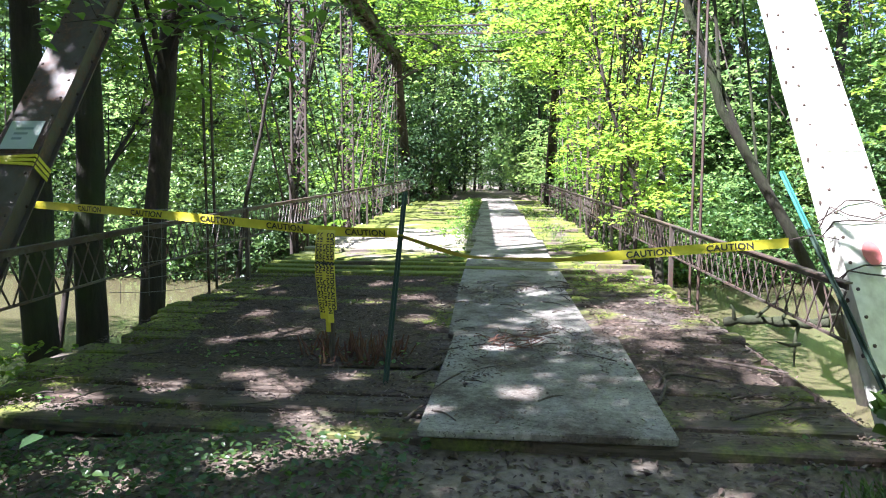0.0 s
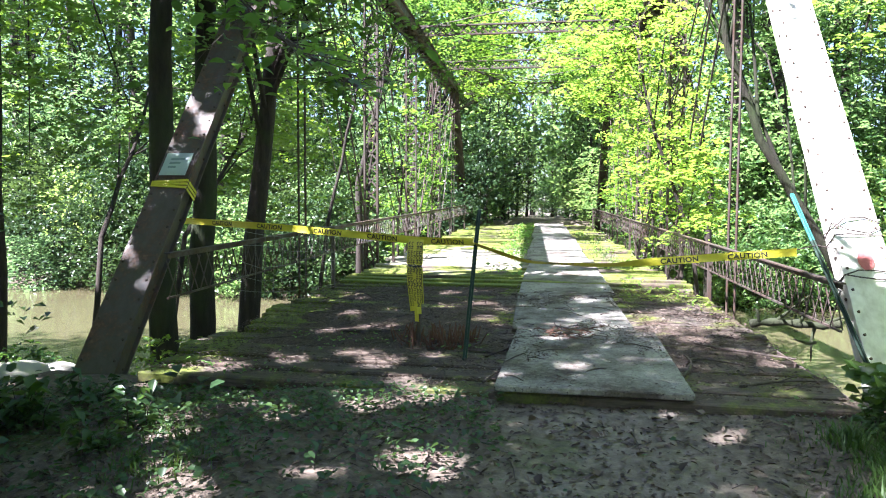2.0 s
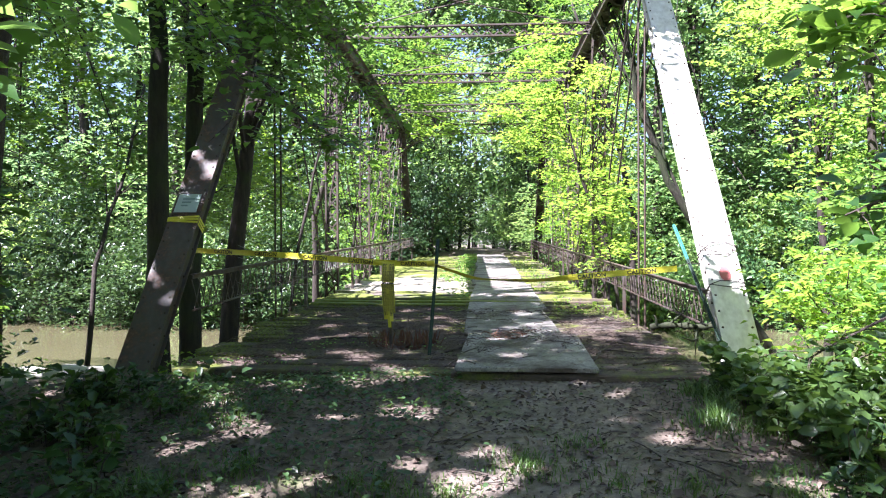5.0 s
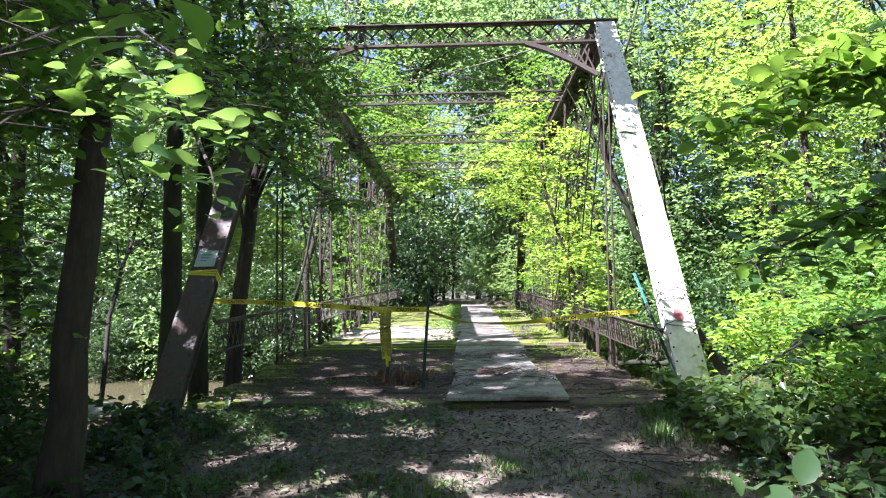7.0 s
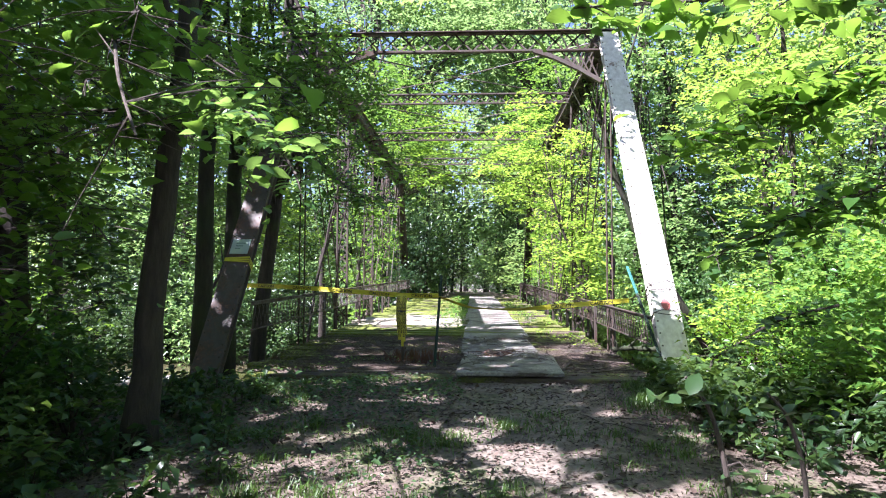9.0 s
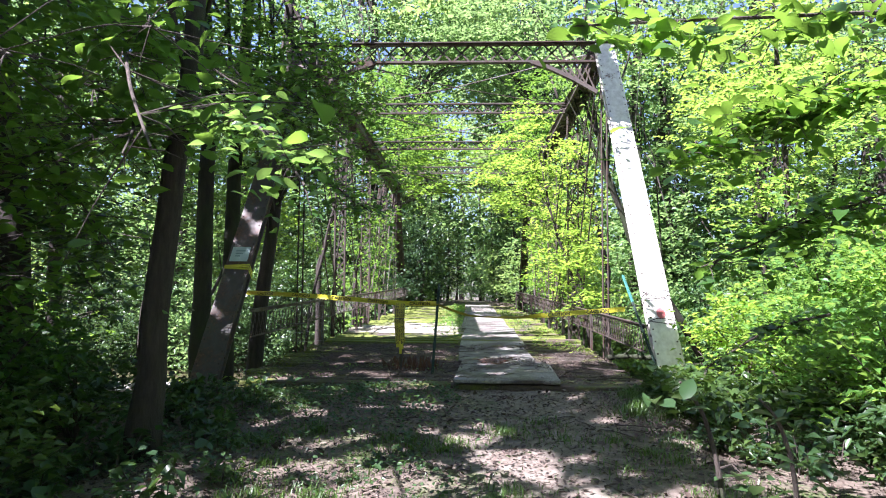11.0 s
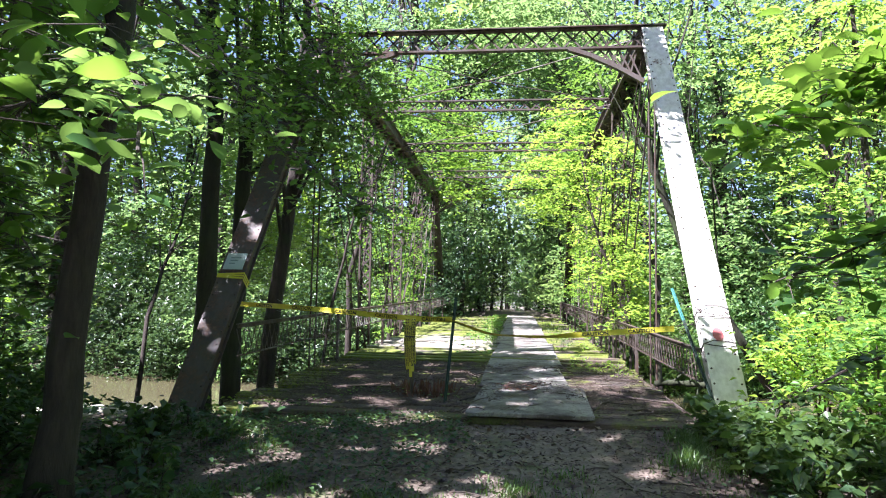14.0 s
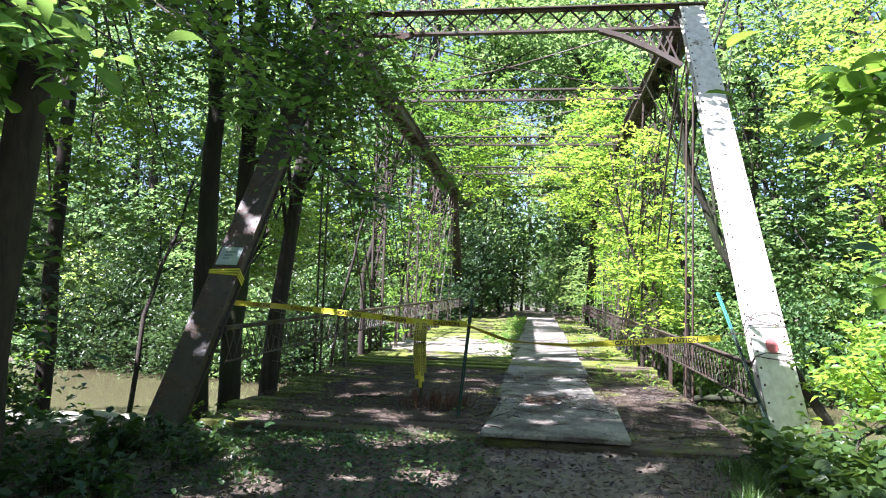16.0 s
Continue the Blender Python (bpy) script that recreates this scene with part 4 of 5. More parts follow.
shrubs = [shrub(201, 1.5, 0.8, 70, 0.10, M_LEAF_YOUNG_LIT, "bright green leafy shrub on the bank"), shrub(202, 0.9, 0.7, 60, 0.09, M_HERB, "low dark green shrub beside the track"),
          shrub(203, 2.4, 1.0, 120, 0.11, M_LEAF_YOUNG_LIT, "tall sunlit shrub at the wood's edge"), shrub(204, 1.6, 0.9, 80, 0.10, M_LEAF, "green leafy shrub in shade"),
          shrub(205, 3.8, 1.9, 130, 0.19, M_LEAF_DARKENED, "dense thicket bush on the river bank", 0.55), shrub(206, 3.4, 1.7, 120, 0.2, M_LEAF_FAR, "rounded sunlit bush on the river bank", 0.55)]
where = [(3, -7.6, 6.6), (3, -6.7, 6.3), (4, -9.4, 7.2), (3, -5.3, 3.0), (1, -4.7, 2.3), (1, -4.2, 1.6), (1, -5.0, 1.0), (0, 3.6, 2.2), (1, 3.9, 1.5), (2, 4.6, 2.6), (1, -5.6, 1.4), (3, -3.9, 6.3), (1, 3.5, 0.5), (0, 3.4, 0.9), (2, 5.6, 0.6), (0, 4.2, 3.6), (2, 6.6, 2.4), (2, 6.0, 4.6), (0, 4.0, -0.6),
         (1, -3.6, 1.0), (1, -6.4, 2.4), (3, -4.0, 0.2), (3, -5.8, 0.4), (1, -3.2, -0.8), (3, -6.6, 3.4), (1, -7.6, 3.4), (3, -4.4, -1.8), (3, -7.4, 1.6), (2, 7.6, 0.4), (0, 5.0, -1.6),
         (2, 8.6, 3.4), (1, 3.2, -0.2), (1, 3.5, -0.3), (0, 5.4, 5.4), (3, -9.0, 3.0), (3, -4.4, 6.4), (0, 3.5, 3.2), (2, 4.3, 3.9), (0, 3.9, 2.7), (2, 5.1, 3.3), (2, 4.9, 5.0), (0, 3.3, 3.9), (2, 6.0, 1.8), (0, 4.6, 1.6)]
for row, y in enumerate((25.4, 27.0, 29.0, 33.0, 40.0, 52.0, 60.0, 67.0)):
    for x in np.arange(-34, 35, 1.6 + 0.25 * row):
        px = x + _rng.uniform(-0.8, 0.8)
        if abs(px + 0.2) > (3.3, 3.0, 2.4, 1.9, 1.6, 1.4, 0.0, 0.0)[row] and abs(px) < (40, 40, 40, 40, 40, 40, 16, 16)[row]:
            # darkened bushes mostly left, lighter ones right: shade and sun put into colour
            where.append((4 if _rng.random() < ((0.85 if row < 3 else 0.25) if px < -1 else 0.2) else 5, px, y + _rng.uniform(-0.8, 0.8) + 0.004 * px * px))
for x, y in [(-11.0, 6.0), (-13.0, 3.5), (-10.0, 0.5), (-9.0, -3.0), (-14.0, 7.0), (-17.0, 6.0), (9.5, 5.5), (11.0, 3.0), (10.0, 0.0), (13.0, 5.5), (9.0, -3.0), (7.0, -6.5), (-7.0, -6.0), (-12.0, -2.0), (15.0, 4.0)]:
    where.append((4 + int(_rng.integers(0, 2)), x, y))
used = set()
for k, x, y in where:
    m = pose(x, y, gz(x, y), 0, 0, _rng.uniform(0, 360)) @ Matrix.Diagonal((1, 1, _rng.uniform(0.9, 1.6) if k > 3 else 1, 1))
    if k in used:
        copy_thing(shrubs[k], m)
    else:
        used.add(k)
        shrubs[k].matrix_basis = m


def herb(seed, h, label):
    """An upright herb: stalks with leaves in whorls."""
    rng = np.random.default_rng(seed)
    ob = thing("herb", (0, 0, 0), label, "plant", "broadleaf herbs")
    pl = []
    for k in range(5):
        a, d = rng.uniform(0, 6.28), rng.uniform(0.02, 0.14)
        x, y, hh = d * math.cos(a), d * math.sin(a), h * rng.uniform(0.6, 1.1)
        bm = bmesh.new()
        rod(bm, [(x, y, -0.05), (x * 1.3, y * 1.3, hh * 0.6), (x * 1.8, y * 1.8, hh)], [0.005, 0.004, 0.002], 5, False)
        part("stalk", bm, M_TWIG, ob)
        for j in range(9):
            t = 0.25 + 0.09 * j
            b = rng.uniform(0, 6.28)
            pl.append((x * (1 + 0.8 * t) + 0.05 * math.cos(b), y * (1 + 0.8 * t) + 0.05 * math.sin(b), hh * t))
    v, f = leaf_arrays(np.array(pl), 0.11, rng, flat=0.6, wide=0.5)
    link("leaves", mesh_of("leaves", v, f), M_HERB, ob)
    return ob


_herbs = [herb(301, 0.27, "broadleaf green herb at the foot of the column"), herb(302, 0.2, "low broadleaf green herb beside the track")]
_hr = np.random.default_rng(44)
_first = [True, True]
for k, (x0, x1, y0, y1, n) in enumerate([(1.75, 3.2, 2.2, 3.3, 26), (1.9, 3.4, 0.6, 2.2, 22), (-3.4, -2.2, 1.2, 3.0, 14), (-3.2, -1.8, -1.5, 1.0, 14), (2.0, 3.6, -2.0, 0.6, 16)]):
    for _ in range(n):
        x, y = _hr.uniform(x0, x1), _hr.uniform(y0, y1)
        i = int(_hr.integers(0, 2))
        m = pose(x, y, gz(x, y), 0, 0, _hr.uniform(0, 360)) @ Matrix.Diagonal((*([_hr.uniform(0.7, 1.2)] * 3), 1))
        if _first[i]:
            _first[i], _herbs[i].matrix_basis = False, m
        else:
            copy_thing(_herbs[i], m)


def scatter(name, n, area, size, material, label, category, seed, lift=0.015, keep=None, flat=0.8, on_deck=False, wide=0.55):
    rng = np.random.default_rng(seed)
    x, y = rng.uniform(area[0], area[1], n), rng.uniform(area[2], area[3], n)
    if keep is not None:
        k = keep(x, y, rng)
        x, y = x[k], y[k]
    z = (np.where(y < 4, 0, 0.0225 * (y - 4)) + np.where((x > -0.37) & (x < 0.93), 0.056, 0) if on_deck else ground_z(x, y)) + lift * rng.uniform(0.5, 1.6, len(x))
    v, f = round_leaves(np.stack([x, y, z], -1), size, rng, flat=flat, wide=wide + 0.25)
    return tagged(link(name, mesh_of(name, v, f), material), label, category, kind="stuff")


def patchy(scale, cut, track=True):
    def keep(x, y, rng):
        n = np.sin(x * scale + 1.3) * np.cos(y * scale * 0.9 - 0.4) + 0.6 * np.sin(x * scale * 2.3 - y * scale * 1.7) + rng.normal(0, 0.35, len(x))
        ok = n > cut
        if track:
            ok &= ~((np.abs(x - 0.45) < 0.85 + 0.2 * np.sin(y * 2)) & (rng.random(len(x)) < 0.9))
        return ok & (y < 3.5)
    return keep


scatter("ground_ivy", 30000, (-7, 6, -6, 3.5), 0.033, M_HERB, "low creeping green plants on the forest floor", "ground cover", 31, 0.05, patchy(1.3, 0.0), 0.65)
scatter("ground_ivy", 1300, (-3.2, -0.3, 2.5, 3.4), 0.036, M_HERB, "creeping green plants along the deck edge", "ground cover", 35, 0.05, None, 0.65)
scatter("tall_herbs", 6000, (-8, 7, -7, 3.4), 0.09, M_HERB, "knee-high leafy herbs beside the track", "ground cover", 32, 0.16, lambda x, y, r: (np.abs(x + 0.1) > 1.9) & (r.random(len(x)) < 0.9), 0.55)
scatter("leaf_litter", 32000, (-4.5, 4.5, -6, 3.4), 0.026, M_LITTER, "dry brown fallen leaves on the soil", "leaf litter", 33, 0.01)


scatter("ground_ivy", 6500, (-5.0, -0.2, -0.5, 3.4), 0.04, M_HERB, "small leafy herbs over the forest floor", "ground cover", 38, 0.06, patchy(2.1, -0.2), 0.6)
scatter("leaf_litter", 9000, (-3.0, 2.4, -4.5, 3.4), 0.045, M_LITTER, "curled brown leaves and chips on the track", "leaf litter", 39, 0.012, None, 0.7, False, 0.15)
scatter("leaf_litter", 1000, (-2.6, 2.2, -4.5, 3.3), 0.055, M_LITTER, "large curled dead leaves on the track", "leaf litter", 46, 0.02, None, 0.6)
scatter("tall_herbs", 1500, (1.75, 3.6, 1.4, 3.3), 0.1, M_HERB, "leafy herbs round the foot of the column", "ground cover", 40, 0.22, None, 0.5)


def deck_keep(x, y, r):
    on = (x > -3.1) & (x < 2.0)
    sheet = (x > -0.36) & (x < 0.92)
    on &= sheet | over_board(x, y) | ((y > 4.9) & (y < 8.6))
    return on & (r.random(len(x)) < np.where(sheet, np.where(np.sin(2.6 * y + 1.1) + 0.8 * np.sin(5.3 * x + 2 * y) + 0.5 * np.sin(9 * x - 7 * y) > 0.35, 0.7, 0.05) * np.where(y < 7.5, 1.0, 0.4), 1.0) * np.where(y > 9, 0.15, 1.0))


scatter("deck_litter", 26000, (-3.1, 2.0, 3.35, 11), 0.022, M_LITTER, "dry brown leaves lying on the bridge deck", "leaf litter", 34, 0.02, deck_keep, 0.75, True)
scatter("deck_litter", 26000, (-3.1, 2.0, 3.35, 10.5), 0.04, M_LITTER, "shredded brown bark and leaf stalks on the bridge deck", "leaf litter", 45, 0.018, deck_keep, 0.8, True, -0.1)


def grass(name, spots, n, h, label, seed):
    rng = np.random.default_rng(seed)
    vs, fs = [], []
    for x, y, r, z in spots:
        for _ in range(n):
            a, d = rng.uniform(0, 6.28), r * abs(rng.normal(0, 0.75))
            px, py = x + d * math.cos(a), y + d * math.sin(a)
            pz = z if z is not None else gz(px, py)
            b, hh, lean = rng.uniform(0, 6.28), h * rng.uniform(0.4, 1.5) * math.exp(-0.5 * (d / r) ** 2), rng.uniform(0.3, 1.5)
            w = 0.002 + 0.0025 * rng.random()
            sx, sy, lx, ly = -math.sin(b) * w, math.cos(b) * w, math.cos(b) * lean * hh, math.sin(b) * lean * hh
            i = len(vs)
            vs += [(px - sx, py - sy, pz - 0.01), (px + sx, py + sy, pz - 0.01), (px + lx * 0.4 + sx, py + ly * 0.4 + sy, pz + hh * 0.6), (px + lx * 0.4 - sx, py + ly * 0.4 - sy, pz + hh * 0.6), (px + lx, py + ly, pz + hh)]
            fs += [(i, i + 1, i + 2), (i, i + 2, i + 3), (i + 3, i + 2, i + 4)]
    return tagged(link(name, mesh_of(name, vs, fs), M_GRASS), label, "grass", kind="stuff")


_gr = np.random.default_rng(47)
_spots = [(x + _gr.normal(0, 0.35), y + _gr.normal(0, 0.35), _gr.uniform(0.12, 0.45), None) for x, y in [(0.4, 1.3), (-0.6, 0.3), (1.2, 0.6), (-1.3, -0.2), (-1.7, -1.0), (-1.0, -1.6), (1.5, -0.6), (1.7, 1.2), (-1.4, 1.0), (1.9, -1.8), (-2.0, 0.8), (-1.1, -2.6), (-0.3, -0.9), (-1.9, 1.9)] for _ in range(5)]
grass("grass", _spots, 130, 0.06, "thin green grass tufts along the dirt track", 41)
grass("grass", [(1.5 + _gr.uniform(0, 0.9), 1.9 + _gr.uniform(0, 1.2), _gr.uniform(0.12, 0.3), None) for _ in range(16)], 190, 0.10, "soft green grass clump at the edge of the deck", 43)
grass("deck_grass", [(-0.5, 12.5 + 0.8 * k, 0.5, deck_z(12.5 + 0.8 * k)) for k in range(14)] + [(1.3, 13 + 1.1 * k, 0.5, deck_z(13 + 1.1 * k)) for k in range(10)], 60, 0.11, "thin grass growing between the deck boards", 42)

_sr = np.random.default_rng(88)
for k in range(18):
    x, y, r = _sr.uniform(-6.0, -4.1), _sr.uniform(3.7, 5.2), _sr.uniform(0.1, 0.28)
    bm = bmesh.new()
    bmesh.ops.create_icosphere(bm, subdivisions=2, radius=r)
    for v in bm.verts:
        v.co *= 1 + 0.18 * noise.noise(v.co * (3 / r * 0.2) + Vector((k, 0, 0)))
        v.co.z *= 0.45
    ob = part("stone", bm, M_STONE, smooth=True)
    ob.matrix_basis = pose(x, y, gz(x, y) + 0.02, 0, 0, _sr.uniform(0, 360))
    tagged(ob, "pale flat stone on the river bank", "stone", "bank stones")

scatter("deck_weeds", 3600, (-1.9, -0.36, 9.5, 28.0), 0.075, M_LEAF_YOUNG_LIT, "leafy green weeds along the walkway on the deck", "weeds", 36, 0.12, lambda x, y, r: (np.sin(y * 2.1 + 2 * x) + np.sin(y * 0.9 + 1) + (y - 14) * 0.1 > r.normal(0, 0.6, len(x))) & (r.random(len(x)) < np.exp(-((x + 0.45) / 0.5) ** 2)), 0.5, True)
scatter("deck_weeds", 420, (-3.0, -0.5, 3.5, 5.2), 0.035, M_LEAF_YOUNG_LIT, "tiny mossy weeds between the deck boards", "weeds", 44, 0.04, lambda x, y, r: np.sin(y * 3.1 + x) + np.sin(x * 3.3 - y) > r.normal(0.3, 0.4, len(x)), 0.7, True)
scatter("deck_weeds", 900, (1.0, 2.0, 6.2, 26.0), 0.06, M_LEAF_YOUNG_LIT, "small leafy weeds on the mossy deck boards", "weeds", 37, 0.05, lambda x, y, r: np.sin(y * 1.7) + np.sin(x * 4 + y) > r.normal(0.3, 0.5, len(x)), 0.6, True)

# ---- caution tape, posts and sign ----
def ribbon(pts, width, n=24, up=(0, 0, 1)):
    """Smooth points along pts, with the across direction at each."""
    pts = [Vector(p) for p in pts]
    out = []
    for i in range(len(pts) - 1):
        p0, p1, p2, p3 = pts[max(i - 1, 0)], pts[i], pts[i + 1], pts[min(i + 2, len(pts) - 1)]
        for k in range(n):
            t = k / n
            out.append(0.5 * ((2 * p1) + (p2 - p0) * t + (2 * p0 - 5 * p1 + 4 * p2 - p3) * t * t + (3 * p1 - p0 - 3 * p2 + p3) * t ** 3))
    out.append(pts[-1])
    return out


def tape_strip(parent, pts, width, words, twist=0.0, seed=1, furl=(0.0, 0.0)):
    rng = random.Random(seed)
    line = ribbon(pts, width)
    dist = [0.0]
    for a, b in zip(line, line[1:]):
        dist.append(dist[-1] + (b - a).length)

    def at(u, v, off):
        u = min(max(u, 0), dist[-1] - 1e-4)
        i = next(k for k in range(len(dist) - 1) if dist[k + 1] >= u)
        t = (u - dist[i]) / (dist[i + 1] - dist[i])
        p = line[i].lerp(line[i + 1], t)
        d = (line[i + 1] - line[i]).normalized()
        ang = 0.12 * math.sin(u * 2.3) + twist * u + furl[0] * min(1.0, max(0.0, (furl[1] - u) / 0.35))
        side = Vector((0, -1, 0)) - d * d.dot(Vector((0, -1, 0)))
        side.normalize()
        up = side.cross(d)
        if up.z < 0:
            up = -up
        up2 = up * math.cos(ang) + side * math.sin(ang)
        s2 = side * math.cos(ang) - up * math.sin(ang)
        return p + up2 * v + s2 * (off + 0.004 * math.sin(v * 60 + u * 9))

    bm = bmesh.new()
    rows, m = [], 6
    steps = max(8, int(dist[-1] / 0.03))
    for i in range(steps + 1):
        u = dist[-1] * i / steps
        rows.append([bm.verts.new(at(u, (j / m - 0.5) * width, 0)) for j in range(m + 1)])
    for a, b in zip(rows, rows[1:]):
        for j in range(m):
            bm.faces.new((a[j], b[j], b[j + 1], a[j + 1]))
    strip = part("tape_strip", bm, M_TAPE, parent, smooth=True)
    for u0 in words:
        cu = bpy.data.curves.new("word", "FONT")
        cu.body, cu.size, cu.offset = "CAUTION", width * 0.9, 0.0016
        cu.space_character = 1.05
        ob = bpy.data.objects.new("word", cu)
        scene.collection.objects.link(ob)
        me = bpy.data.meshes.new_from_object(ob.evaluated_get(bpy.context.evaluated_depsgraph_get()))
        bpy.data.objects.remove(ob)
        b2 = bmesh.new()
        b2.from_mesh(me)
        bmesh.ops.triangulate(b2, faces=b2.faces[:])
        for v in b2.verts:
            v.co = at(u0 + v.co.x * 1.12, v.co.y - width * 0.32, 0.004)
        part("printed_word", b2, M_INK, strip, "black word CAUTION")
    return strip


tape = thing("caution_tape", (0, 4.8, 0.9), "yellow plastic tape printed CAUTION strung across the bridge", "caution tape")
tape_strip(tape, [(-4.1, 5.9, 1.10), (-2.9, 5.3, 1.06), (-2.2, 5.1, 1.02), (-1.16, 4.82, 0.95), (-0.63, 4.68, 0.945)], 0.066, [0.75, 1.42, 2.08, 2.66, 3.3])
tape_strip(tape, [(-0.63, 4.69, 0.93), (-0.25, 4.75, 0.80), (0.0, 4.8, 0.765), (0.45, 4.8, 0.755), (0.9, 4.8, 0.79), (1.47, 4.8, 0.84), (2.0, 4.76, 0.885)], 0.066, [1.6, 2.14], 0.0, 2, (1.0, 1.55))
bunch = thing("tape_bunch", (-1.14, 4.8, 0.3), "bunch of yellow caution tape hanging round a stake", "caution tape")
_r = random.Random(3)
for k in range(5):
    o = -0.05 + 0.025 * k
    zb = 0.30 + 0.12 * _r.random() if k != 2 else 0.24
    tape_strip(bunch, [(-1.14 + o, 4.76 - 0.012 * k, 0.96), (-1.15 + o * 1.1, 4.74 - 0.01 * k, 0.7), (-1.13 + o * 0.9, 4.75 - 0.012 * k, zb)], 0.04, [0.02, 0.22, 0.4] if k != 2 else [0.1, 0.35], 0.6 * _r.uniform(-1, 1), k)
bm = bmesh.new()
rod(bm, [(-1.14, 4.86, -0.02), (-1.13, 4.86, 0.45), (-1.14, 4.85, 0.94)], [0.022, 0.02, 0.018], 7)
tagged(part("wooden_stake", bm, M_TWIG), "thin wooden stake standing in the deck litter", "stake")


def t_post(foot, head, material, label, tip=None):
    foot, head = Vector(foot), Vector(head)
    ob = thing("fence_post", foot, label, "fence post", "steel fence posts")
    mid = foot.lerp(head, 0.76)
    for name, a, b, m in (("shaft", foot, mid if tip else head, material), ("upper_shaft", mid, head, tip)):
        if m is None:
            continue
        bm = bmesh.new()
        beam(bm, a, b, 0.036, 0.006, up=(0, 1, 0.01))
        d = (b - a).normalized()
        beam(bm, a + Vector((0, -0.017, 0)), b + Vector((0, -0.017, 0)), 0.006, 0.032, up=(0, 1, 0.01))
        k = 0.05
        while k < (b - a).length:
            c = a + d * k + Vector((0, 0.008, 0))
            beam(bm, c - d * 0.008, c + d * 0.008, 0.018, 0.014, up=(0, 1, 0))
            k += 0.055
        part(name, bm, m, ob)
    return ob


t_post((-0.66, 4.25, -0.02), (-0.6, 4.86, 1.22), M_GREEN, "dark green steel fence post holding the tape")
t_post((2.28, 3.7, -0.2), (2.03, 5.0, 1.36), M_GREEN, "leaning steel fence post with a teal top", M_TEAL)


def on_post(x, k, off=0.0, side=0.0):
    """A place on the cover plate of the near end post at x, a share k of its length up."""
    a, b = Vector((POST_X[x][0], POSTS[x][0], -0.25)), Vector((POST_X[x][1], POSTS[x][1], TOP + 0.05))
    d = (b - a).normalized()
    face = Vector((1, 0, 0)).cross(d)
    face = face if face.z > 0 else -face
    return a.lerp(b, k) + face * (0.1 + off) + Vector((side, 0, 0)), d, face


c, d, face = on_post(XL, 0.296, 0.012)
bm = bmesh.new()
beam(bm, c - d * 0.14, c + d * 0.14, 0.27, 0.006, up=face, bevel=0.002)
sign = tagged(part("sign", bm, M_SIGN), "small faded pale green sign board on the bridge column", "sign")
bm = bmesh.new()
for k in range(3):
    e = c + d * (0.06 - 0.05 * k) + face * 0.005
    beam(bm, e - Vector((0.07, 0, 0)), e + Vector((0.07 - 0.03 * k, 0, 0)), 0.02, 0.002, up=face)
part("print_bar", bm, plain("faded_print", (0.2, 0.27, 0.25), 0.7), sign)
wrap = thing("tape_wrap", on_post(XL, 0.275)[0], "yellow caution tape wrapped round the bridge column", "caution tape")
for j in range(3):
    q, d, face = on_post(XL, 0.262 + 0.0036 * j, 0.002 * j)
    bm = bmesh.new()
    tilt = d * (0.012 * (j - 1))
    beam(bm, q - Vector((0.18, 0, 0)) - tilt, q + Vector((0.18, 0, 0)) + tilt, 0.026, 0.004 + 0.002 * j, up=face)
    beam(bm, q + Vector((0.181, 0, 0)) + tilt, q + Vector((0.181, 0, 0)) + tilt - face * 0.2, 0.026, 0.004, up=(1, 0, 0))
    part("tape_loop", bm, M_TAPE, wrap)
bm = bmesh.new()
q, d, face = on_post(XR, 0.165, 0.012, 0.0)
bmesh.ops.create_circle(bm, cap_ends=True, segments=14, radius=0.075, matrix=Matrix.Translation(q) @ face.to_track_quat("Z", "Y").to_matrix().to_4x4() @ Matrix.Diagonal((0.8, 1.25, 1, 1)))
tagged(part("red_paint_mark", bm, M_RED), "faded red spray-painted mark on the white column", "paint mark")
wires = thing("wire_loops", on_post(XR, 0.2)[0], "rusty wire loops wound round the white column", "wire")
for j, (k, sl) in enumerate([(0.212, 0.05), (0.205, -0.05), (0.196, 0.0), (0.15, 0.02), (0.145, -0.02)]):
    q, d, face = on_post(XR, k, 0.012)
    bm = bmesh.new()
    X = Vector((1, 0, 0))
    rod(bm, [q - X * 0.18 - face * 0.2, q - X * 0.178 - d * sl, q - X * 0.08 + d * sl * 0.6 + face * 0.02, q + X * 0.08 + d * sl, q + X * 0.178, q + X * 0.18 - face * 0.2], 0.006, 5)
    part("wire_loop", bm, M_BARB, wires)
bm = bmesh.new()
rod(bm, [(1.99, 4.78, 0.9), (2.1, 4.62, 0.95), (2.2, 4.5, 0.93)], 0.004, 5)
part("wire_tie", bm, M_BARB, wires)

fence = thing("wire_fence", (-3.0, 4.6, 0.3), "sagging remnant of galvanised wire fence beside the railing", "wire fence")
_r = random.Random(9)
for k in range(6):
    z = 0.35 + 0.15 * k
    bm = bmesh.new()
    rod(bm, [(-3.05, 5.3, z + 0.06), (-2.98, 5.7, z + _r.uniform(-0.05, 0.05)), (-2.85, 6.2, z - 0.05), (-2.75, 7.6, z - 0.1 + _r.uniform(-0.05, 0.05))], 0.0025, 4)
    part("wire", bm, M_WIRE, fence)
for k in range(12):
    y = 5.4 + 0.2 * k
    bm = bmesh.new()
    rod(bm, [(-3.1 + 0.1 * (y - 4.6), y, 0.3), (-3.1 + 0.1 * (y - 4.6), y + 0.05, 1.05)], 0.002, 4)
    part("wire", bm, M_WIRE, fence)

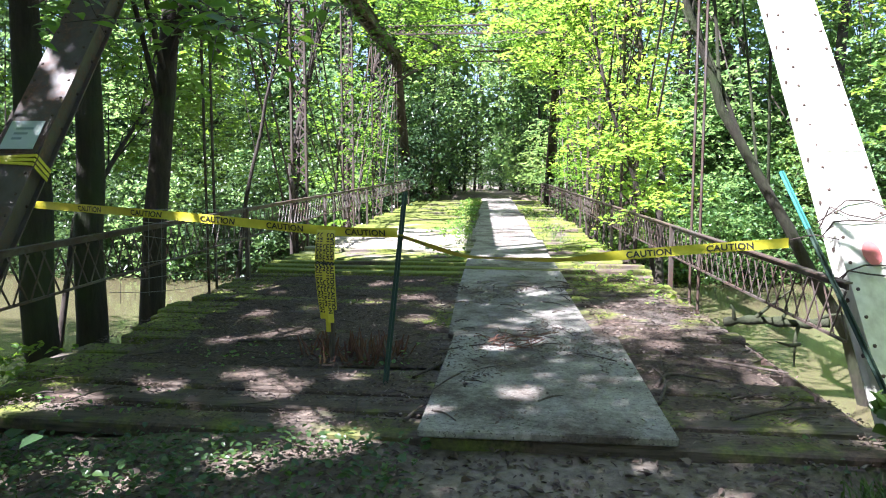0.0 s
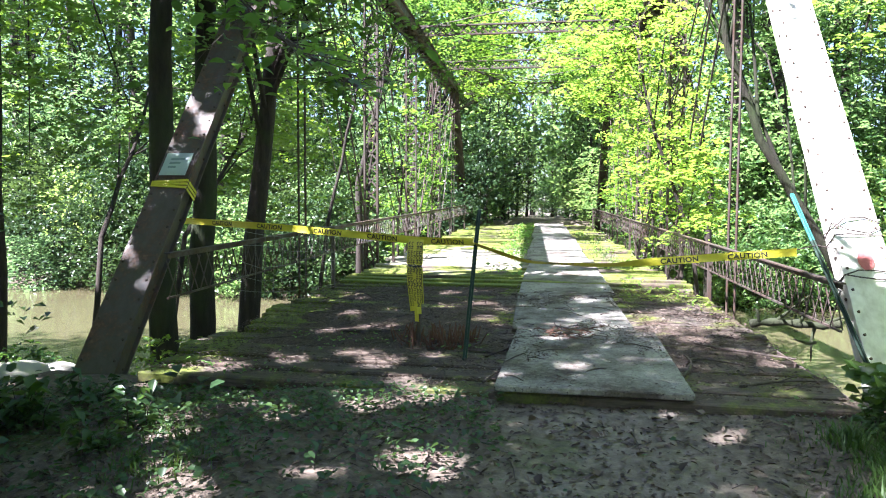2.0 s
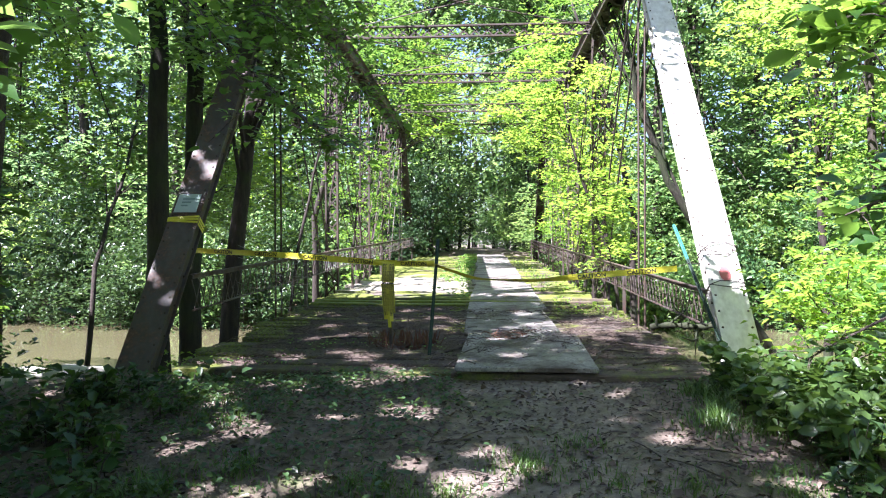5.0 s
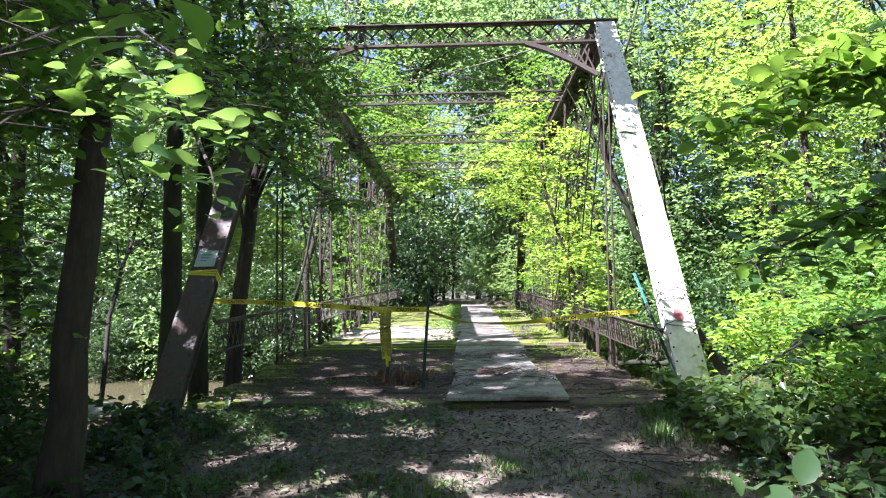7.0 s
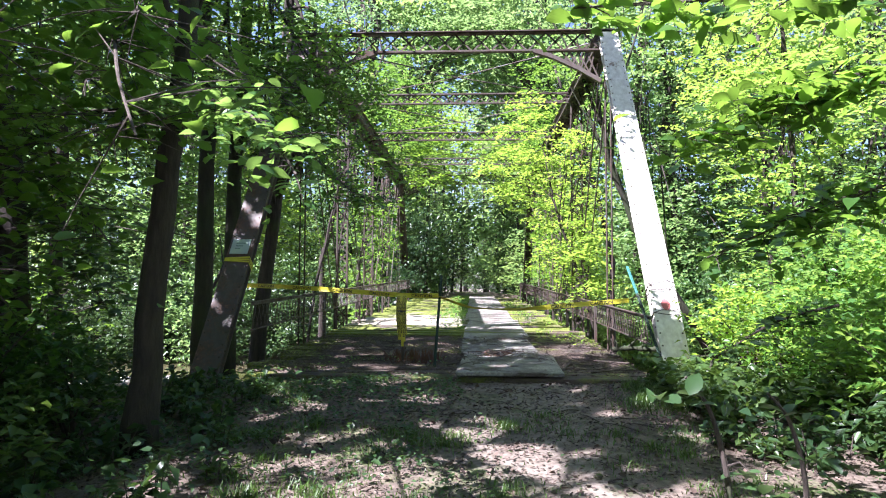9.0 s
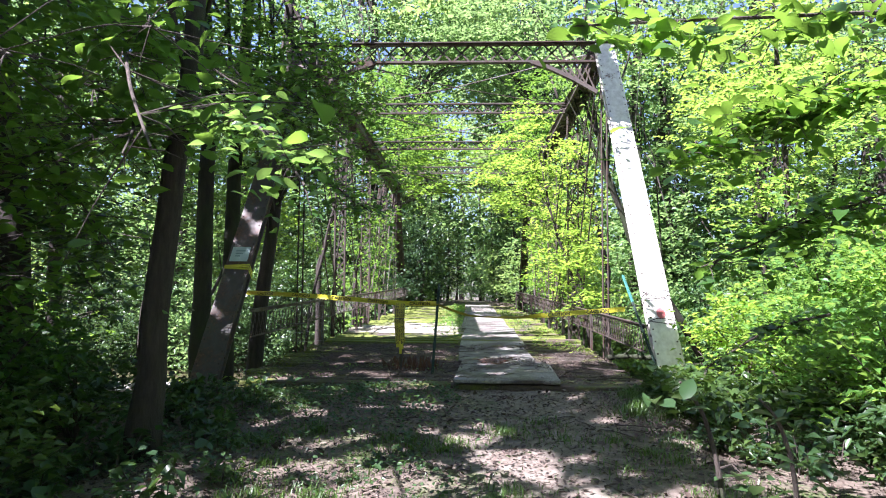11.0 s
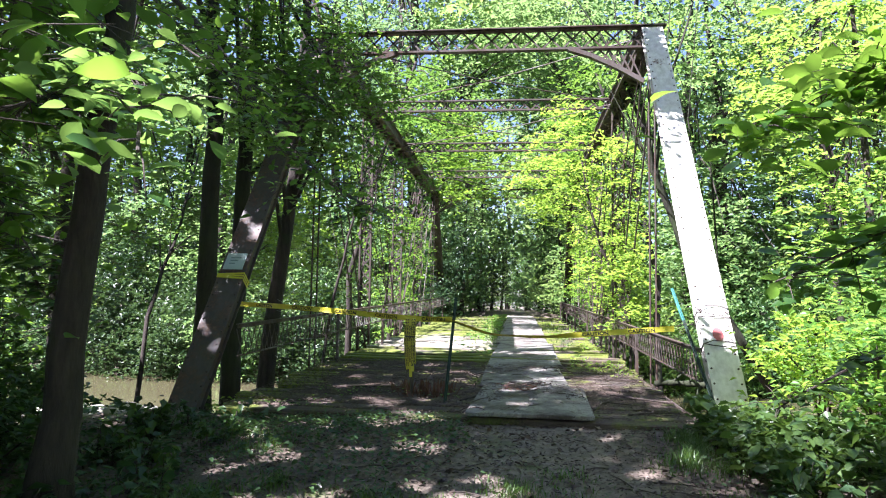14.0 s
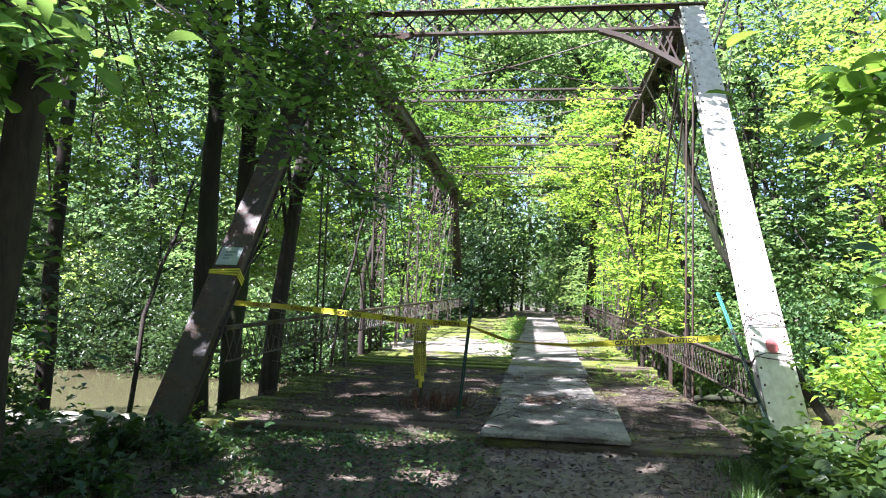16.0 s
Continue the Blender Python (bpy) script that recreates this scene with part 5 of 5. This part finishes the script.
# ---- twigs, stump and driftwood ----
stump = thing("rotten_stump", (-1.0, 4.95, 0), "rotted reddish stump with dead stalks on the deck", "stump")
_rng = np.random.default_rng(12)
for k in range(130):
    a, r = _rng.uniform(0, 6.28), 0.34 * math.sqrt(_rng.random())
    x, y, h = -0.98 + 1.2 * r * math.cos(a), 4.95 + 0.6 * r * math.sin(a), _rng.uniform(0.05, 0.19)
    bm = bmesh.new()
    rod(bm, [(x, y, -0.01), (x + _rng.normal(0, 0.05), y + _rng.normal(0, 0.05), h)], [0.008, 0.004], 4)
    part("stalk", bm, M_STUMP, stump)


def twig(pts, r, label="dry fallen twig on the deck"):
    bm = bmesh.new()
    pts = [Vector(p) for p in pts]
    rod(bm, ribbon(pts, 0, 4), [r * (1 - 0.6 * i / (4 * (len(pts) - 1))) for i in range(4 * (len(pts) - 1) + 1)], 6)
    if (pts[-1] - pts[0]).length > 0.5:
        m = pts[len(pts) // 2]
        rod(bm, [m, m + Vector((0.12, 0.08, 0.02)), m + Vector((0.2, 0.2, 0.01))], [r * 0.5, r * 0.35, r * 0.15], 5)
    return tagged(part("twig", bm, M_TWIG, smooth=True), label, "twig", "fallen twigs")


twig([(1.15, 5.55, 0.03), (1.45, 5.0, 0.04), (1.75, 4.75, 0.04), (1.95, 4.55, 0.05)], 0.018)
twig([(1.05, 4.3, 0.02), (1.2, 4.55, 0.03), (1.5, 4.35, 0.03)], 0.014)
twig([(0.98, 3.95, 0.02), (1.1, 4.3, 0.05), (1.12, 4.7, 0.03)], 0.013)
twig([(1.3, 3.7, 0.02), (1.6, 3.85, 0.03), (1.95, 3.95, 0.02)], 0.012)
twig([(-0.45, 3.55, 0.02), (-0.38, 3.75, 0.04), (-0.28, 3.85, 0.05)], 0.012)
twig([(-0.3, 4.85, 0.02), (-0.36, 4.6, 0.04), (-0.5, 4.4, 0.02)], 0.016)
twig([(-2.2, 5.3, 0.03), (-1.7, 5.2, 0.06), (-1.3, 5.35, 0.05)], 0.016)
for k in range(230):
    if k < 120:
        x, y = _rng.uniform(-2.9, 1.9), _rng.uniform(3.5, 8.5)
        z = 0.063 if -0.36 < x < 0.92 else 0.02
        z += deck_z(y)
    else:
        x, y = _rng.uniform(-2.0, 2.0), _rng.uniform(-3.5, 3.0)
        z = gz(x, y) + 0.012
    a, l = _rng.uniform(0, 6.28), _rng.uniform(0.06, 0.22)
    dx, dy = l * math.cos(a), l * math.sin(a)
    twig([(x - dx, y - dy, z), (x, y + 0.02, z + 0.008), (x + dx, y + dy, z)], _rng.uniform(0.004, 0.009), "dry fallen twig on deck or track")
nest = thing("twig_heap", (0.18, 5.1, 0.05), "small heap of dead twigs on the walkway", "twig heap")
for k in range(80):
    a, l = _rng.uniform(0, 6.28), _rng.uniform(0.03, 0.12)
    x, y, z = 0.18 + _rng.normal(0, 0.11), 5.1 + _rng.normal(0, 0.09), 0.065 + 0.09 * _rng.random() ** 2
    bm = bmesh.new()
    rod(bm, [(x - l * math.cos(a), y - l * math.sin(a), z - 0.005), (x, y, z + 0.012), (x + l * math.cos(a), y + l * math.sin(a), z + _rng.uniform(-0.01, 0.05))], 0.0035, 4)
    part("dead_twig", bm, M_STUMP if k % 3 else M_TWIG, nest)
log = thing("driftwood_log", (2.3, 5.9, 0.0), "dark broken driftwood log caught beside the deck", "log")
bm = bmesh.new()
rod(bm, ribbon([(1.75, 5.95, 0.12), (2.1, 5.9, 0.16), (2.5, 5.75, 0.15), (2.75, 5.6, 0.2)], 0, 4), [0.048 + 0.016 * math.sin(2.3 * i) for i in range(13)], 8)
part("stem", bm, M_BARK_MOSS, log, smooth=True)
for pts in ([(2.5, 5.75, 0.15), (2.42, 5.65, -0.02), (2.4, 5.6, -0.3)], [(2.6, 5.7, 0.17), (2.75, 5.6, 0.28), (2.95, 5.5, 0.3)], [(1.85, 5.92, 0.14), (1.83, 5.9, 0.28), (1.8, 5.92, 0.33)], [(2.05, 5.9, 0.16), (2.2, 5.85, 0.32), (2.45, 5.8, 0.55)], [(2.3, 5.8, 0.16), (2.36, 5.78, 0.26), (2.34, 5.76, 0.34)], [(2.45, 5.62, -0.05), (2.3, 5.5, -0.04), (2.12, 5.42, 0.02)]):
    bm = bmesh.new()
    rod(bm, ribbon(pts, 0, 3), [0.026, 0.024, 0.02, 0.018, 0.014, 0.01, 0.005], 7)
    part("branch", bm, M_BARK_MOSS, log, smooth=True)
log.matrix_basis = Matrix.Translation((2.4, 5.9, 0.02)) @ Matrix.Diagonal((0.74, 0.74, 0.74, 1))


# ---- overhanging branches close to the track ----
def near_branch(seed, pts, n, spread, leaf, material, label, droop=0.25, thin=False, bare=0.15, thick=0.016):
    rng = np.random.default_rng(seed)
    line = ribbon(pts, 0, 5)
    ob = thing("leafy_branch", pts[0], label, "branch", "overhanging branches")
    bm = bmesh.new()
    rod(bm, line, [thick * (1 - 0.69 * i / len(line)) for i in range(len(line))], 6)
    places = []
    for k in range(n):
        t = rng.uniform(bare, 1.0)
        p = line[int(t * (len(line) - 1))]
        q = p + Vector((rng.normal(0, spread), rng.normal(0, spread), rng.normal(-0.3 * spread, 0.5 * spread)))
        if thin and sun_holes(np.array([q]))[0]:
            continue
        if k % 3 == 0:
            b2 = bmesh.new()
            rod(b2, [p, p.lerp(q, 0.6) + Vector((0, 0, 0.03)), q], [0.005, 0.0035, 0.002], 4, False)
            part("twig", b2, M_TWIG, ob)
            for j in range(5):
                places.append(p.lerp(q, 0.3 + 0.17 * j) + Vector((rng.normal(0, 0.06), rng.normal(0, 0.06), -0.03)))
        else:
            places.append(q)
    part("stem", bm, M_TWIG, ob)
    c = np.array(places)
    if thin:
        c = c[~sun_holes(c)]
    nn = len(c)
    a = rng.random(nn) * 2 * np.pi
    nrm = np.stack([rng.normal(0, 0.4, nn), rng.normal(0, 0.4, nn), np.ones(nn)], -1)
    nrm /= np.linalg.norm(nrm, axis=1, keepdims=True)
    d = np.stack([np.cos(a), np.sin(a), np.full(nn, -droop)], -1)
    d -= nrm * (d * nrm).sum(1, keepdims=True)
    d /= np.linalg.norm(d, axis=1, keepdims=True)
    s = np.cross(nrm, d)
    L = leaf * rng.uniform(0.6, 1.25, nn)[:, None]
    prof = [(-0.5, 0.0), (-0.36, 0.2), (-0.12, 0.27), (0.15, 0.22), (0.36, 0.1), (0.55, 0.0)]
    vs = []
    for u, w in prof:
        mid = c + d * L * u - nrm * L * 0.25 * u * u
        if w == 0:
            vs.append(mid)
        else:
            vs += [mid + s * L * w + nrm * L * w * 0.3, mid, mid - s * L * w + nrm * L * w * 0.3]
    v = np.stack(vs, 1).reshape(-1, 3)
    k = len(vs)
    f = [(0, 2, 1), (0, 3, 2)]
    for r in range(3):
        o = 1 + 3 * r
        f += [(o, o + 1, o + 4), (o, o + 4, o + 3), (o + 1, o + 2, o + 5), (o + 1, o + 5, o + 4)]
    f += [(10, 11, 13), (11, 12, 13)]
    F = (np.arange(nn)[:, None, None] * k + np.array(f)[None]).reshape(-1, 3)
    me = mesh_of("leaves", v, F)
    me.polygons.foreach_set("use_smooth", [True] * len(me.polygons))
    link("leaves", me, material, ob)
    return ob


near_branch(51, [(3.2, 0.0, 2.7), (2.6, 0.2, 2.6), (2.0, 0.35, 2.4), (1.4, 0.42, 2.15)], 210, 0.24, 0.16, M_LEAF, "overhanging leafy branch beside the track")
near_branch(52, [(3.2, 0.9, 1.9), (2.7, 0.8, 1.75), (2.2, 0.8, 1.5), (1.75, 0.8, 1.3)], 80, 0.24, 0.13, M_LEAF, "drooping leafy branch beside the track")
near_branch(53, [(-2.5, 0.35, 2.5), (-1.9, -0.5, 2.3), (-1.35, -1.15, 1.98), (-0.95, -1.8, 1.56)], 150, 0.17, 0.1, M_LEAF_YOUNG_LIT, "sunlit leafy branch of the slender tree")
near_branch(54, [(3.2, 1.6, 0.9), (2.8, 1.9, 0.75), (2.5, 2.2, 0.5), (2.3, 2.4, 0.3)], 50, 0.16, 0.13, M_HERB, "low leafy branch in front of the column")
near_branch(55, [(3.0, -1.3, 2.6), (2.0, -1.4, 2.54), (1.1, -1.5, 2.47), (0.35, -1.5, 2.44)], 90, 0.14, 0.14, M_LEAF, "leafy branch hanging over the track")
near_branch(56, [(-2.9, 0.6, 3.2), (-2.5, -0.2, 3.0), (-2.2, -0.9, 2.7), (-1.9, -1.4, 2.5)], 300, 0.36, 0.13, M_LEAF, "shaded leafy branch of the slender tree", thin=True)

near_branch(57, [(-5.4, 2.6, 6.4), (-4.4, 3.7, 5.2), (-3.6, 4.0, 4.33), (-3.05, 4.0, 3.68), (-2.68, 4.0, 3.0), (-1.86, 4.0, 2.41), (-1.45, 4.0, 2.15)], 260, 0.34, 0.11, M_LEAF, "dark drooping limb with leaves across the bridge column", thin=True, thick=0.045)
near_branch(58, [(-4.4, 6.6, 5.2), (-3.4, 6.2, 4.6), (-2.4, 5.8, 3.8), (-1.4, 5.5, 2.9)], 300, 0.4, 0.11, M_LEAF, "leafy branch hanging over the bridge railing", thin=True)
near_branch(59, [(-4.4, 7.4, 6.2), (-3.4, 7.0, 5.9), (-2.6, 6.8, 5.2), (-1.9, 6.6, 4.4)], 300, 0.42, 0.11, M_LEAF, "leafy branch hanging in front of the portal")
near_branch(60, [(-3.6, 1.0, 2.6), (-3.0, 0.6, 2.5), (-2.6, -0.2, 2.2), (-2.3, -0.9, 1.9)], 220, 0.34, 0.13, M_LEAF, "shaded leafy branch of the slender tree", thin=True)
near_branch(61, [(-4.4, -0.6, 3.0), (-3.6, -0.8, 2.8), (-3.0, -1.2, 2.5), (-2.4, -1.8, 2.2)], 320, 0.38, 0.14, M_LEAF, "shaded leafy branch close to the track", thin=True)
near_branch(62, [(4.4, 0.4, 2.3), (3.6, 0.3, 2.1), (2.9, 0.5, 1.8), (2.2, 0.75, 1.55)], 190, 0.32, 0.16, M_LEAF, "leafy branch beside the track")

# branch added out of view so its shadow falls on the upper column
near_branch(63, [(-1.2, 4.4, 8.6), (-0.2, 5.1, 8.3), (0.6, 5.7, 7.9), (1.2, 6.2, 7.4)], 130, 0.4, 0.12, M_LEAF, "added high leafy branch that casts shade on the white column")

near_branch(68, [(-4.3, 3.5, 4.9), (-3.3, 3.2, 3.85), (-2.3, 3.1, 2.85), (-1.55, 3.2, 2.15)], 230, 0.36, 0.11, M_LEAF, "drooping leafy branch beside the bridge mouth", thin=True)
near_branch(69, [(-4.4, 3.0, 4.4), (-3.5, 2.4, 3.9), (-2.7, 2.0, 3.3), (-2.0, 1.8, 2.9)], 180, 0.36, 0.11, M_LEAF, "drooping leafy branch beside the bridge mouth", thin=True)

# shaded sprays over the bank on the wooded side
for seed, pts, n, m in ((70, [(-2.7, -0.2, 2.9), (-2.3, -0.9, 2.5), (-1.95, -1.5, 2.1), (-1.6, -2.0, 1.7)], 200, M_LEAF),
                        (71, [(-4.8, 1.6, 3.2), (-4.2, 1.2, 2.6), (-3.7, 0.9, 2.0), (-3.2, 0.8, 1.4)], 260, M_LEAF),
                        (72, [(-5.6, 2.6, 2.6), (-5.0, 2.5, 2.0), (-4.6, 2.6, 1.4), (-4.3, 2.8, 0.8)], 260, M_HERB),
                        (73, [(-4.6, -0.4, 2.6), (-4.1, -0.5, 2.0), (-3.6, -0.6, 1.5), (-3.2, -0.7, 1.0)], 260, M_LEAF),
                        (75, [(-5.2, 0.2, 4.0), (-4.4, 0.2, 3.4), (-3.8, 0.4, 3.0), (-3.2, 0.5, 2.7)], 260, M_LEAF)):
    near_branch(seed, pts, n + 60, 0.38, 0.145, m, "shaded leafy branch in the wood beside the track", thin=True)


def tall_weed(seed, x, y, h):
    """One stalk with broad drooping leaves."""
    near_branch(seed, [(x, y, gz(x, y) - 0.03), (x + 0.02, y - 0.02, gz(x, y) + h * 0.5), (x - 0.05, y - 0.03, gz(x, y) + h * 0.85), (x - 0.16, y - 0.06, gz(x, y) + h)], 12, 0.09, 0.11, M_LEAF_DARKENED, "tall weed with broad leaves beside the track", 0.4)


tall_weed(81, 0.85, -2.05, 1.05)
tall_weed(82, 1.35, -1.6, 0.9)

# twigs added above the view to shade the white column's foot and upper part
for seed, shares, far, n in ((64, (0.15, 0.1, 0.05, 0.0), 6.6, 230), (66, (1.0, 0.9, 0.8, 0.7), 4.6, 300), (67, (1.0, 0.92, 0.84, 0.74), 5.2, 260)):
    near_branch(seed, [(-2.3, 0.45, 9.6)] + [on_post(XR, k)[0] + SUN_AT * far for k in shares], n, 0.16, 0.14, M_LEAF, "added high leafy twig that shades the white column", bare=0.32)

# ---- soil and rotted leaves lying on the boards ----
def deck_soil(name, x0, x1, y0, y1, seed):
    rng = np.random.default_rng(seed)
    xs, ys = np.arange(x0, x1 + 0.01, 0.06), np.arange(y0, y1 + 0.01, 0.06)
    X, Y = np.meshgrid(xs, ys)
    h = 0.5 * np.sin(X * 2.1 + seed) * np.cos(Y * 1.7) + 0.35 * np.sin(X * 5.3 - Y * 3.9 + seed) + 0.25 * np.sin(Y * 9.1 + X * 2.0) + rng.normal(0, 0.18, X.shape)
    edge = np.minimum.reduce([(X - x0) / 0.3, (x1 - X) / 0.3, (Y - y0) / 0.3, (y1 - Y) / 0.3]).clip(0, 1)
    Z = np.where(Y < 4, 0, 0.0225 * (Y - 4)) - 0.03 + (0.036 + 0.016 * h) * edge
    i = np.arange(X.size).reshape(X.shape)
    me = mesh_of(name, np.stack([X, Y, Z], -1).reshape(-1, 3), np.stack([i[:-1, :-1], i[:-1, 1:], i[1:, 1:], i[1:, :-1]], -1).reshape(-1, 4))
    return tagged(link(name, me, M_HUMUS), "dark rotted leaf soil covering the deck boards", "soil", kind="stuff")


deck_soil("deck_soil", -2.75, -0.34, 4.75, 8.9, 1)
deck_soil("deck_soil", 0.9, 1.9, 4.4, 5.1, 2)
deck_soil("deck_soil", 0.82, 1.85, 5.0, 6.3, 3)

# ---- deck boards and walkway sheets ----
deck = thing("bridge_deck", (-0.6, 3.4, -0.08), "weathered transverse timber deck with moss and leaf litter", "bridge deck", kind="structure")
_rng = np.random.default_rng(77)
boards = []
for k in range(6):
    w, l, t = 0.235 + 0.012 * (k % 3), 5.2 + 0.06 * (k - 3), 0.075
    bm = bmesh.new()
    nx = 7
    prof = [(-w / 2, -t), (w / 2, -t), (w / 2, -0.012), (w / 2 - 0.014, 0), (-w / 2 + 0.014, 0), (-w / 2, -0.012)]
    rings = []
    for i in range(nx + 1):
        x = -l / 2 + l * i / nx
        sag, jit = 0.006 * math.sin(i * 1.7 + k), 0.006 * math.cos(i * 2.1 + 2 * k)
        rings.append([bm.verts.new((x + (0.03 * math.sin(3 * a + k) if i in (0, nx) else 0), a + jit, b + sag)) for a, b in prof])
    for a, b in zip(rings, rings[1:]):
        for j in range(6):
            bm.faces.new((a[j], b[j], b[(j + 1) % 6], a[(j + 1) % 6]))
    bm.faces.new(rings[0])
    bm.faces.new(rings[-1][::-1])
    bmesh.ops.recalc_face_normals(bm, faces=bm.faces[:])
    me = bpy.data.meshes.new("plank")
    bm.to_mesh(me)
    bm.free()
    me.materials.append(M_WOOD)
    boards.append(me)
for k, (y, low, loose) in enumerate(BOARD_ROWS):
    ob = link("plank", boards[k % 6], None, deck)
    ob.matrix_basis = pose(-0.6 + _rng.normal(0, 0.05), y, deck_z(y) - 0.006 + low + _rng.normal(0, 0.006), _rng.normal(0, 2.4 if loose else 0.9), _rng.normal(0, 0.15), SKEW + _rng.normal(0, 0.5))
    ob.matrix_parent_inverse = deck.matrix_basis.inverted()
sheets = [(3.32, 5.42, -0.36, 0.92), (5.43, 7.86, -0.33, 0.84), (7.87, 10.3, -0.34, 0.9), (10.31, 12.74, -0.32, 0.9), (12.75, 15.2, -0.35, 0.88), (15.21, 17.6, -0.34, 0.9), (17.61, 20.0, -0.33, 0.9), (20.01, 22.4, -0.34, 0.9), (22.41, 24.8, -0.34, 0.9), (24.81, 27.2, -0.34, 0.9), (27.21, 30.0, -0.34, 0.9)]
for i, (a, b, x0, x1) in enumerate(sheets):
    bm = bmesh.new()
    n = 8
    t = 0.045
    za, zb = deck_z(a) + 0.012, deck_z(b) + 0.012
    beam(bm, ((x0 + x1) / 2, a, za + t / 2), ((x0 + x1) / 2, b, zb + t / 2), x1 - x0, t, bevel=0.008)
    ob = part("walkway_sheet", bm, M_SHEET)
    ob.matrix_basis = Matrix.Translation((0.28, a, 0)) @ Matrix.Rotation(radians([-1.6, 0.4, -0.3][i % 3] if i else -2.2), 4, "Z") @ Matrix.Translation((-0.28, -a, 0))
    tagged(ob, "grey weathered walkway sheet lying on the deck boards", "walkway sheet", "walkway sheets")
